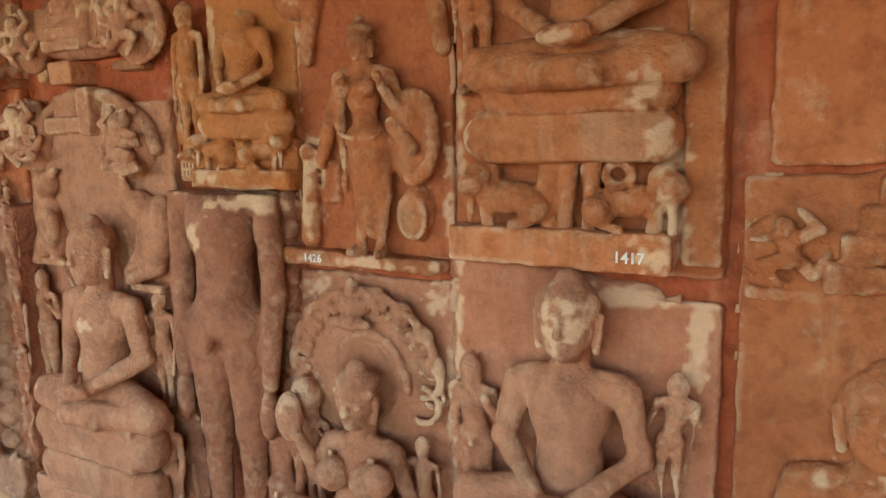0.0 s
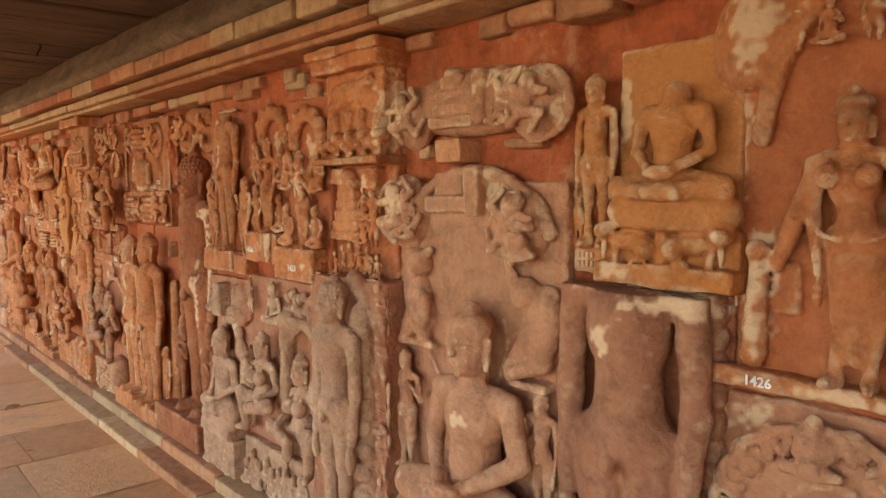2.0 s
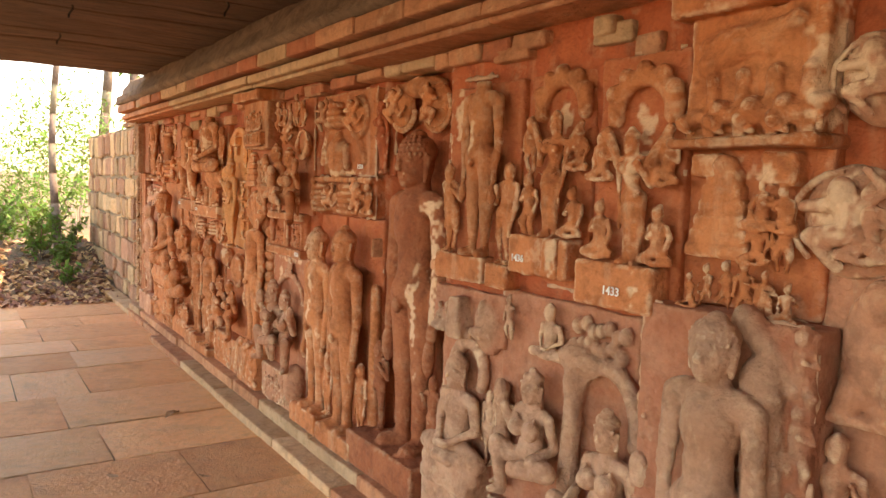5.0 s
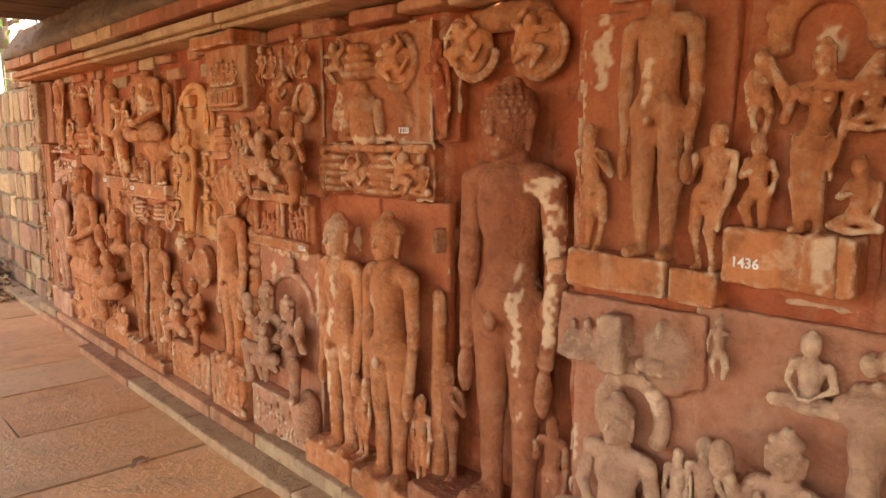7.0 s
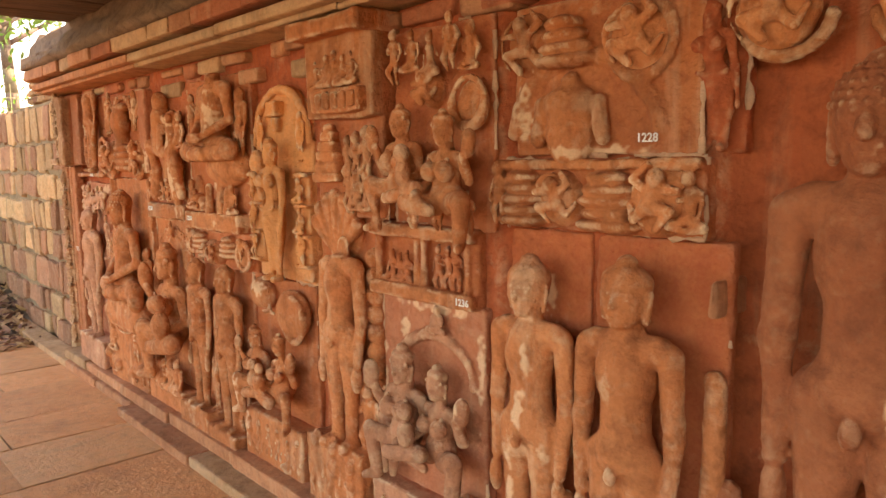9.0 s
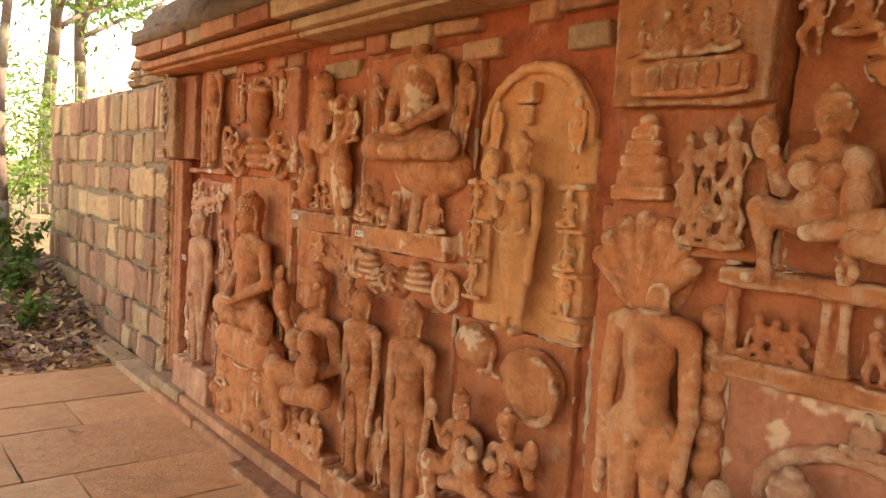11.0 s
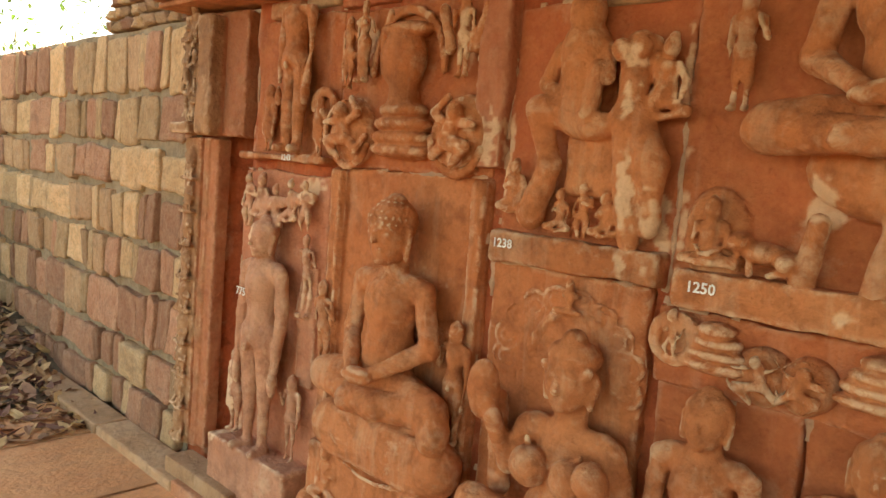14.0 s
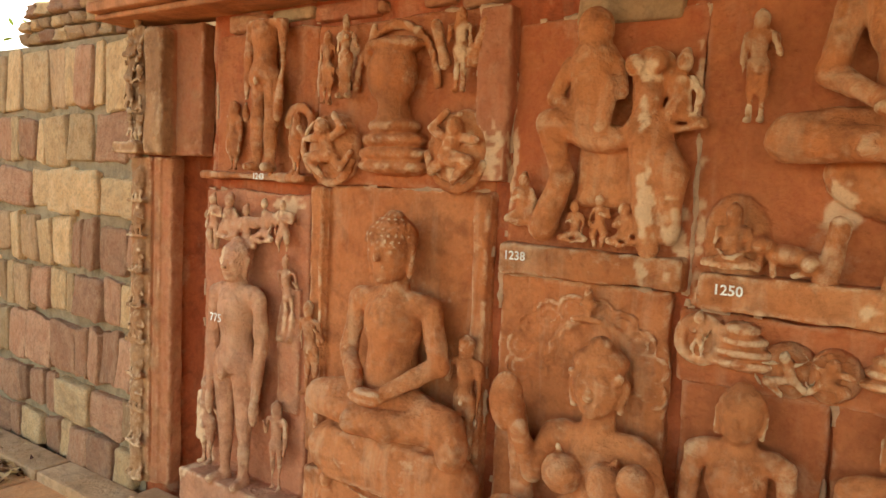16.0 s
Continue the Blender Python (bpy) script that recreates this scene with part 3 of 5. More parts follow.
    def mini(self, u, v, s, w):
        R = self.rnd
        d, low = R.choice([-1, 1]), R.random() < .4
        t = R.uniform(-.05, .05) * s
        hip = .3 * s if low else .48 * s
        top = hip + .36 * s
        self.ball(u, v + top + .16 * s, w + .02, .1 * s, .125 * s, .11 * s, k=.003)
        self.ball(u, v + top + .27 * s, w + .012, .06 * s, .06 * s, .06 * s, k=.003)
        self.limb((u + t, v + top - .06 * s, w + .012), (u, v + hip, w + .01), .13 * s, .105 * s, k=.004)
        self.ball(u, v + hip - .02 * s, w + .012, .14 * s, .09 * s, .1 * s, k=.004)
        for sd in (-1, 1):
            if low:
                self.limb((u, v + hip - .06 * s, w + .015), (u + sd * .27 * s, v + .12 * s, w + .03), .09 * s, .075 * s, k=.004)
                self.limb((u + sd * .27 * s, v + .12 * s, w + .03), (u + sd * .02 * s, v + .06 * s, w + .035), .07 * s, .055 * s, k=.004)
            else:
                self.limb((u + sd * .07 * s, v + hip - .05 * s, w + .01), (u + sd * (.1 + .06 * (sd == d)) * s, v + .25 * s, w + .022), .085 * s, .07 * s, k=.004)
                self.limb((u + sd * (.1 + .06 * (sd == d)) * s, v + .25 * s, w + .022), (u + sd * .08 * s, v, w + .01), .065 * s, .05 * s, k=.004)
            ex, ez = u + sd * .21 * s, v + top - .2 * s
            self.limb((u + t + sd * .14 * s, v + top - .03 * s, w + .01), (ex, ez, w + .012), .055 * s, .048 * s, k=.003)
            if sd == d:
                self.limb((ex, ez, w + .012), (u + sd * .06 * s, v + top - .14 * s, w + .035), .045 * s, .04 * s, k=.003)
            else:
                self.limb((ex, ez, w + .012), (u + sd * .17 * s, v + hip - .06 * s, w + .025), .045 * s, .04 * s, k=.003)


# ---- setting ----
def set_back(x):
    """How far the wall lies behind its plane: the start, the niche of the tall figure and the stretch beside it."""
    def step(a, b):
        t = np.clip((x - a) / (b - a), 0, 1)
        return t * t * (3 - 2 * t)
    return .06 * step(-1.44, -1.4) + .13 * step(-4.62, -4.56) * (1 - step(-3.97, -3.93)) + .05 * step(-5.34, -5.28) * (1 - step(-4.62, -4.56)) + .14 * step(-9.96, -9.94) * (1 - step(-9.74, -9.72))


def sheet(name, x0, x1, z0, z1, y, step, amp, material, label, freq=2.0, deep=False):
    """An upright, slightly uneven wall face with a body behind it."""
    xs, zs = np.arange(x0, x1 + step * .5, step), np.arange(z0, z1 + step * .5, step)
    X, Z = np.meshgrid(xs, zs, indexing="ij")
    p = np.stack([X, Z, X * 0], -1)
    Y = y + amp * (value_noise(p, freq) - .5) + amp * .5 * (value_noise(p, freq * 5) - .5) + amp * .25 * (value_noise(p, freq * 16) - .5)
    Y = Y + set_back(X) if deep else Y
    front = np.stack([X, Y, Z], -1).reshape(-1, 3)
    a, b = X.shape
    i = np.arange(a * b).reshape(a, b)
    q = np.stack([i[:-1, :-1], i[1:, :-1], i[1:, 1:], i[:-1, 1:]], -1).reshape(-1, 4)
    n = len(front)
    back = np.array([(x, yy, z) for yy in (y + .3, y + .5) for z in (zs[0], zs[-1]) for x in (xs[0], xs[-1])])
    box = np.array([(0, 1, 3, 2), (5, 4, 6, 7), (1, 5, 7, 3), (4, 0, 2, 6), (2, 3, 7, 6), (4, 5, 1, 0)]) + n
    me = mesh_of(name, np.concatenate([front, back]), np.concatenate([q, box]))
    me.materials.append(material)
    return tagged(new(name, me), label, "wall", kind="structure")


wall_main = sheet("wall_carved", -10.15, 2.6, 0.0, 2.14, WALL - .005, 0.025, 0.03, RED, "wall washed with red ochre, set with carved sandstone panels", deep=True)
wall_north = sheet("wall_masonry", -14.1, -10.15, 0.0, 2.12, 0.045, 0.04, 0.035, MORTAR, "grey lime mortar wall of coursed sandstone blocks")

# end wall behind the start of the walk and a post line on the open side
bm = bmesh.new()
add_box(bm, 2.6, 2.95, -3.3, 0.5, 0, 2.7)
end_wall = tagged(part("wall_east", bm, RED), "plain end wall washed with red ochre", "wall", kind="structure")

# floor bed under the paving
bm = bmesh.new()
add_box(bm, -10.95, 2.6, -3.3, 0.0, -0.2, -0.012)
floor = tagged(part("floor", bm, MORTAR), "sandstone paved gallery floor with mortar joints", "floor", kind="structure")

# ledge at the wall's foot
kerb = tagged(new("baseboard"), "low worn sandstone ledge along the wall foot", "ledge", kind="structure")
rk = random.Random(5)
x = 2.6
while x > -11.9:
    l = rk.uniform(0.7, 1.2)
    bm = bmesh.new()
    add_box(bm, x - l + .006, x, (-0.255 if x > -7.5 else -0.18) + rk.uniform(-.006, .006), -0.005, -0.05, 0.05 + rk.uniform(-.004, .004), 0.012, 2, 0.003, rk)
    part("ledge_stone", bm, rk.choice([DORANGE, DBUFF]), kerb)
    x -= l
x = 2.6
while x > -9.9:
    l = rk.uniform(0.5, 0.9)
    bm = bmesh.new()
    add_box(bm, x - l + .008, x, -0.14 + rk.uniform(-.01, .01), -0.01, 0.045, 0.115 + rk.uniform(-.008, .008), 0.012, 2, 0.003, rk)
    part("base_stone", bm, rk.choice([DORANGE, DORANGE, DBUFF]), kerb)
    x -= l

# cornice above the panels: small stones, a weathered moulding, a block band and rough plaster under the ceiling
cornice = tagged(new("trim"), "weathered sandstone cornice with lime-washed small stones", "cornice", kind="structure")
x = 2.5
while x > -10.1:
    l = rk.uniform(0.1, 0.32)
    if rk.random() < .8:
        hgt = rk.uniform(.045, .075)
        bm = bmesh.new()
        add_box(bm, x - l + .02, x, WALL - .035 - rk.uniform(0, .02), 0.2, 2.125 - hgt, 2.125, 0.014, 2, 0.006, rk)
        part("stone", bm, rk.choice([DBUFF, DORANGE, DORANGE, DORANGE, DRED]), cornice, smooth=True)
    x -= l
x = 2.6
while x > -10.25:
    l = min(rk.uniform(0.9, 1.6), x + 10.3)
    bm = bmesh.new()
    dy = rk.uniform(-.006, .006)
    add_box(bm, x - l + .006, x, -0.13 + dy, 0.1, 2.14, 2.165, 0.006, 1, 0.003, rk)
    add_box(bm, x - l + .006, x, -0.17 + dy, 0.1, 2.165, 2.215, 0.014, 2, 0.003, rk)
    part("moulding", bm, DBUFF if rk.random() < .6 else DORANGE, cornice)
    x -= l
x = 2.6
while x > -10.3:
    l = min(rk.uniform(0.25, 0.6), x + 10.35)
    bm = bmesh.new()
    add_box(bm, x - l + .008, x, -0.20 + rk.uniform(-.012, .012), 0.1, 2.235, 2.315, 0.012, 2, 0.004, rk)
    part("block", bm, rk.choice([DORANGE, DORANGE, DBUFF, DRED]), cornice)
    x -= l
bm = bmesh.new()
N = 120
for i in range(N):
    a, b = -10.3 + 12.9 * i / N, -10.3 + 12.9 * (i + 1) / N
    rows = []
    for xx in (a, b):
        rows.append([bm.verts.new((xx, -0.14 + 0.16 * s + 0.035 * (noise.noise((xx * 3, s * 6, 1)) + noise.noise((xx * 11, s * 11, 4)) * .5), 2.30 + 0.27 * s)) for s in (0, .15, .3, .45, .6, .75, .9, 1)])
    for j in range(7):
        bm.faces.new((rows[0][j], rows[1][j], rows[1][j + 1], rows[0][j + 1]))
bmesh.ops.remove_doubles(bm, verts=bm.verts, dist=1e-4)
bmesh.ops.solidify(bm, geom=bm.faces[:], thickness=-0.1)
tagged(part("plaster_band", bm, PLASTER, cornice, "rough brown-grey plaster", True))

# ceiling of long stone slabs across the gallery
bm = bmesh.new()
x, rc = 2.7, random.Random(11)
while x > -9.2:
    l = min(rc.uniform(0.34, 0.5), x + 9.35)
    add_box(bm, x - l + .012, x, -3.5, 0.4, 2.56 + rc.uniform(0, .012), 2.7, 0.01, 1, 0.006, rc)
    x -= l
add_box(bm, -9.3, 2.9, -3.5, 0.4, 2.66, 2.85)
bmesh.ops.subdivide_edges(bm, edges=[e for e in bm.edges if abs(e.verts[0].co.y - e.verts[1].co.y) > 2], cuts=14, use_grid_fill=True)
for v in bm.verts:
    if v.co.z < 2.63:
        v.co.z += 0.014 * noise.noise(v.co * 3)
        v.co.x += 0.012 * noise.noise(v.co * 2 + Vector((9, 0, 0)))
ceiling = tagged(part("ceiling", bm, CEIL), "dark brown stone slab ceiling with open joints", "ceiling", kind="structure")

# eave stones that carry on past the ceiling's end
for ex, el in ((-9.32, .5), (-9.83, .55)):
    bm = bmesh.new()
    add_box(bm, ex - el, ex - .01, -.21, .4, 2.33, 2.42, .015, 2, .006)
    part("eave_stone", bm, PLASTER, cornice)

# rusty hooks left in the ceiling
for hx, hy in ((-4.9, -.95), (-6.3, -1.15), (-7.4, -1.1), (-5.6, -.42)):
    bm = bmesh.new()
    for k in range(8):
        bmesh.ops.create_cone(bm, cap_ends=True, segments=6, radius1=.006, radius2=.006, depth=.014, matrix=Matrix.Translation((0, .012 * math.sin(k * .7), -.012 * k)))
    hook = part("ceiling_hook", bm, IRON)
    hook.location = (hx, hy, 2.575)
    tagged(hook, "short rusty iron hook hanging from the ceiling slabs", "hook", "ceiling hooks")

# block base stones, pilasters and the carved panels follow
def number(text, x, z, w, size, parent, turn=0.0):
    y = parent.location.y
    if Relief.push:
        px, pz, f, y = Relief.push
        x, z = px + (x - px) * f, pz + (z - pz) * f
    cu = bpy.data.curves.new("painted_number", "FONT")
    cu.body, cu.size, cu.extrude, cu.align_x, cu.align_y = text, size, 0.001, "CENTER", "CENTER"
    cu.resolution_u, cu.offset = 2, size * .018
    cu.materials.append(WHITE)
    ob = new("painted_number", cu)
    ob.parent = parent
    ob.matrix_basis = Matrix.Translation(-Vector(parent.location)) @ Matrix.Translation((x, y - w, z)) @ pose(0, 0, 0, 90, turn, 0)
    return ob


# -- first stretch --
Relief.push = (.54, 1.47, 1.036, .12)
r = Relief(.37, 1.7, 1.4, 2.06, .05, seed=2)
r.build("plain_slab", ORANGE, "large plain reddish sandstone slab set in the wall", "panel", red=0.25)

r = Relief(.32, 1.7, .12, 1.38, .035, seed=3)
r.block(.32, 1.7, .12, .32, .09)
r.ball(.72, 1.1, .02, .4, .32, .04)
r.tower(.66, 1.15, .36, .27, .05, 4)
r.curl(.41, 1.23, .085, .05)
r.block(.33, 1.0, 1.12, 1.15, .055)
r.sit(.6, .36, .66, .06)
r.wash((.5, .76, .05, .05), (.66, .78, .08, .03))
r.build("seated_figure_panel", ORANGE, "worn sandstone panel of a seated figure under a tower", "relief panel", red=0.15)

r = Relief(-.365, .29, 1.15, 2.06, .04, seed=4)
r.block(.2, .285, 1.18, 2.05, .065)
r.begin("plinth")
r.block(-.35, .19, 1.165, 1.255, .12)
r.end()
r.begin("cushion")
r.cushion(-.31, .205, 1.405, 1.525, .13)
r.end()
r.cushion(-.255, .2, 1.51, 1.615, .14)
r.sit(-.02, 1.56, .58, .1, head=False)
r.block(-.6, .5, 2.062, 2.6, .4, w0=-.1, cut=True)
for bx, sd in ((-.2, -1), (.1, 1)):
    r.beast(bx, 1.25, .22, .085, sd)
    r.ball(bx + .07 * sd, 1.37, .1, .035, .035, .04, k=.004)
    r.limb((bx - .08 * sd, 1.28, .1), (bx - .1 * sd, 1.39, .09), .016, .02, k=.004)
for px in (-.1, -.06, .0):
    r.limb((px, 1.25, .08), (px + .01, 1.41, .085), .018, .024, k=.004)
r.ring(-.26, 1.38, .09, .025, .02, .01)
r.ring(.07, 1.38, .1, .03, .025, .01)
r.stand(-.295, 1.57, .42, .07, arms="bent", sway=.02)
r.wash((.12, 1.56, .07, .06), (.17, 1.44, .05, .06), (.18, 1.3, .04, .09), (.16, 1.2, .06, .06), (-.03, 1.67, .06, .02), (-.3, 1.48, .02, .06), (-.35, 1.5, .02, .2), (.1, 1.68, .06, .02))
p1417 = r.build("seated_figure_panel", ORANGE, "orange sandstone seated figure on a cushion above crouching lions", "relief panel", "seated figures")
number("1417", .105, 1.2, .124, .036, p1417)

r = Relief(-.375, .29, .12, 1.1, .04, seed=5)
r.block(-.34, .26, .12, .5, .12)
r.limb((-.36, 1.13, .0), (.12, 1.08, .0), .045)
r.beast(-.16, .2, .26, .12, -1)
r.beast(.12, .2, .26, .12, 1)
r.sit(-.03, .515, .645, .12, wide=.95)
r.begin("attendant")
r.stand(-.3, .49, .42, .08, arms="bent", sway=.02)
r.end()
r.begin("attendant")
r.stand(.2, .62, .32, .08, arms="bent", sway=.03, side=-1)
r.end()
r.tangle(.18, .26, .5, .62, .06, 3, .1)
r.wash((-.06, 1.04, .03, .09), (.0, 1.03, .03, .05), (-.36, .95, .02, .3), (.1, 1.1, .2, .03), (.24, .95, .04, .2))
r.build("seated_figure_panel", PINK, "pink-grey sandstone seated figure with a whitened face and two attendants", "relief panel", "seated figures", red=0.35)

r = Relief(-.885, -.375, 1.12, 2.06, .035, seed=6)
r.begin("ledge")
r.block(-.92, -.385, 1.115, 1.155, .09)
r.end()
r.ring(-.61, 1.62, .05, .22, .4, .025, start=10, stop=170)
r.stand(-.61, 1.155, .6, .085, female=True, arms="bent", sway=.02, wide=1.05)
r.limb((-.69, 1.62, .08), (-.78, 1.4, .07), .025, .02, k=.006)
r.ball(-.485, 1.47, .05, .075, .125, .05)
r.ring(-.47, 1.47, .08, .06, .105, .018, start=-100, stop=100)
r.limb((-.52, 1.5, .1), (-.46, 1.44, .11), .022, .018, k=.005)
r.ball(-.475, 1.27, .05, .05, .075, .045)
r.ring(-.475, 1.26, .08, .035, .05, .012)
r.limb((-.83, 1.19, .06), (-.82, 1.4, .07), .03, .026)
r.ball(-.82, 1.43, .075, .03)
r.block(-.8, -.73, 1.29, 1.41, .05)
r.ball(-.85, 1.93, .05, .09, .14, .06, -20)
r.tangle(-.8, -.4, 1.88, 2.0, .05, 5, .1)
r.wash((-.83, 1.34, .05, .17), (-.87, 1.7, .03, .25), (-.6, 1.13, .3, .03), (-.85, 1.93, .1, .14), (-.38, 1.3, .025, .2), (-.45, 1.95, .06, .06))
p1426 = r.build("standing_goddess_panel", ORANGE, "sandstone panel of a standing goddess holding a round shield", "relief panel", red=0.6)
number("1426", -.8, 1.135, .097, .034, p1426)

r = Relief(-.965, -.385, .12, 1.085, .025, seed=7, ragged=.007)
r.ball(-.675, .8, -.03, .3, .3, .11)
for i in range(11):
    a = radians(-15 + 21 * i)
    r.ring(-.66 + .2 * math.cos(a), .8 + .2 * math.sin(a), .07, .055, .05, .01, start=math.degrees(a) - 100, stop=math.degrees(a) + 100, k=.003)
    r.ring(-.66 + .23 * math.cos(a + .15), .8 + .23 * math.sin(a + .15), .06, .03, .028, .009, start=math.degrees(a) - 120, stop=math.degrees(a) + 80, k=.003)
r.ball(-.635, .79, .11, .115, .135, .07, cut=True)
r.ring(-.635, .78, .07, .125, .15, .01, start=0, stop=180)
r.sit(-.68, .945, .14, .085)
r.ease(-.64, .155, .72, .12, child=True, arch=False)
r.ball(-.85, .72, .1, .05, .06, .05)
r.begin("plinth")
r.block(-.95, -.39, .12, .2, .13)
r.end()
r.begin("attendant")
r.stand(-.85, .36, .34, .07, arms="bent")
r.end()
r.begin("attendant")
r.stand(-.46, .3, .36, .08, arms="bent", side=-1)
r.end()
r.wash((-.94, .84, .06, .2), (-.85, .73, .06, .06), (-.42, 1.03, .07, .08), (-.88, 1.04, .1, .06), (-.4, .8, .03, .2))
r.build("seated_goddess_panel", PINK, "sandstone panel of a seated goddess beneath a leafy halo", "relief panel", "seated goddesses", red=0.25)

r = Relief(-1.36, -.86, 1.33, 1.95, 0, seed=8)
r.block(-1.22, -.875, 1.33, 1.94, .045)
r.block(-1.25, -.855, 1.325, 1.385, .12)
r.block(-1.36, -1.22, 1.34, 1.42, .06)
r.block(-1.24, -.86, 1.38, 1.475, .075)
r.beast(-1.15, 1.385, .17, .09, -1)
r.beast(-.96, 1.385, .17, .09, 1)
r.block(-1.075, -1.04, 1.385, 1.47, .1)
r.cushion(-1.215, -.85, 1.47, 1.56, .13)
r.sit(-1.03, 1.54, .37, .1, head=False, wide=1.02)
r.limb((-1.02, 1.78, .09), (-1.02, 1.81, .08), .03, .02)
r.stand(-1.275, 1.415, .46, .08, wide=.95)
r.stand(-1.345, 1.42, .18, .06)
r.wash((-1.2, 1.36, .08, .03), (-1.33, 1.37, .05, .04), (-1.2, 1.48, .04, .05), (-1.2, 1.8, .02, .14))
ochre_panel = r.build("seated_figure_panel", OCHRE, "yellow ochre sandstone headless seated figure beside a standing one", "relief panel", "seated figures", red=0.1)

for k in range(2):
    bm = bmesh.new()
    for q in range(4):
        add_box(bm, -1.35 + .016 * q, -1.341 + .016 * q, WALL - .067, WALL - .06, 1.36 + .026 * k, 1.376 + .026 * k)
    bar = part("painted_number", bm, LIME, ochre_panel)
    bar.matrix_basis = Matrix.Translation((-.06, .06, -.005)) @ Matrix.Translation(-Vector(ochre_panel.location))
r = Relief(-1.4, -.9, .12, 1.31, .02, seed=9)
r.stand(-1.135, .2, 1.41, .12, head=False, wide=1.0)
r.block(-1.7, -.6, 1.315, 1.9, .4, w0=-.1, cut=True)
for i in range(15):
    r.ball(-.935, .3 + .07 * i, .04, .034, .042, .04, k=.004)
r.stand(-1.37, .14, .56, .07, arms="bent")
r.stand(-.96, .14, .54, .1, arms="bent", side=-1)
r.block(-1.4, -.9, .1, .16, .16)
r.wash((-1.0, 1.29, .14, .04), (-1.16, 1.2, .04, .06), (-1.39, .7, .02, .3), (-1.25, .6, .015, .2))
r.build("standing_torso", DARK, "large headless dark brown sandstone standing torso with serpent coils", "sculpture", "standing figures")

Relief.push = None
r = Relief(-2.23, -1.43, .1, 1.6, .03, seed=10)
r.block(-2.1, -1.44, .1, .24, .2)
r.begin("cushion")
r.cushion(-2.08, -1.44, .22, .37, .21)
r.end()
r.begin("cushion")
r.cushion(-2.09, -1.42, .37, .53, .22)
r.end()
r.ball(-1.86, 1.1, .025, .2, .235, .03)
r.ring(-1.86, 1.1, .04, .2, .235, .012)
r.sit(-1.72, .505, .714, .14)
r.ball(-2.08, 1.19, .055, .075, .15, .055, 12)
r.ball(-2.06, 1.32, .075, .06, .055, .05)
r.limb((-2.05, 1.33, .1), (-1.99, 1.37, .09), .025, .015, k=.005)
r.limb((-2.08, 1.22, .08), (-2.01, 1.2, .1), .03, .022, k=.005)
r.limb((-2.01, 1.2, .1), (-2.03, 1.1, .1), .022, .02, k=.005)
r.limb((-2.12, 1.12, .06), (-2.14, 1.05, .08), .04, .03)
r.limb((-2.05, 1.12, .06), (-2.04, 1.06, .08), .035, .028)
r.block(-2.2, -1.98, 1.02, 1.05, .09)
r.ball(-1.51, 1.15, .06, .075, .15, .06, -18)
r.ball(-1.55, 1.26, .08, .055, .055, .05)
r.limb((-1.57, 1.28, .1), (-1.63, 1.36, .08), .025, .012, k=.005)
r.limb((-1.48, 1.06, .08), (-1.6, 1.01, .1), .035, .026)
r.limb((-1.56, 1.12, .07), (-1.61, 1.03, .1), .022, .02, k=.005)
r.block(-1.62, -1.46, .965, .995, .09)
r.begin("attendant")
r.stand(-2.14, .56, .43, .08, arms="bent")
r.end()
r.begin("attendant")
r.stand(-1.48, .58, .39, .08, arms="bent", side=-1)
r.end()
r.begin("attendant")
r.stand(-1.47, .14, .42, .1, arms="bent", side=-1)
r.end()
r.wash((-1.72, .86, .04, .03), (-2.05, .62, .06, .05), (-2.2, 1.45, .05, .12), (-2.21, .8, .03, .3))
r.build("seated_figure_panel", PINK, "pale pink sandstone seated figure flanked by dancing elephants", "relief panel", "seated figures", red=0.12)

r = Relief(-2.2, -1.42, 1.34, 1.66, 0, seed=12)
r.ball(-1.81, 1.36, .02, .36, .28, .055)
r.ring(-1.81, 1.38, .055, .35, .26, .022, start=15, stop=165)
r.block(-2.02, -1.8, 1.5, 1.56, .085)
r.block(-1.99, -1.84, 1.55, 1.64, .07)
r.begin("post")
r.block(-1.81, -1.74, 1.49, 1.655, .1)
r.end()
r.begin("attendant")
r.curl(-2.15, 1.5, .13, .09)
r.end()
r.mini(-2.1, 1.4, .2, .1)
r.begin("attendant")
r.curl(-1.6, 1.46, .125, .08, -1)
r.end()
r.mini(-1.56, 1.36, .22, .09)
r.wash((-2.16, 1.52, .08, .14), (-1.71, 1.6, .04, .08))
r.build("carved_canopy", PINK, "broken sandstone canopy with flying attendants and a tower", "relief panel", "canopies")

r = Relief(-2.21, -1.4, 1.73, 1.97, 0, seed=13)
r.ball(-1.81, 1.86, .02, .4, .11, .07)
r.begin("tower")
r.tower(-1.89, 1.78, .22, .2, .06, 4)
r.end()
r.begin("attendant")
r.curl(-2.11, 1.83, .105, .08)
r.end()
r.begin("attendant")
r.curl(-1.53, 1.83, .11, .08, -1)
r.end()
r.ring(-1.52, 1.83, .05, .11, .1, .015)
r.begin("post")
r.block(-1.78, -1.72, 1.78, 1.96, .1, .03)
r.end()
r.mini(-1.66, 1.77, .16, .07)
r.wash((-2.15, 1.84, .08, .1), (-1.6, 1.92, .16, .05), (-1.43, 1.83, .03, .1))
r.build("carved_canopy", PINK, "grey-pink sandstone canopy fragment with two flying attendants", "relief panel", "canopies")

bm = bmesh.new()
add_box(bm, -1.94, -1.82, WALL - .1, .1, 1.665, 1.745, .008, 2, .004)
tagged(part("brick", bm, DORANGE), "single square orange brick jutting from the wall", "brick")

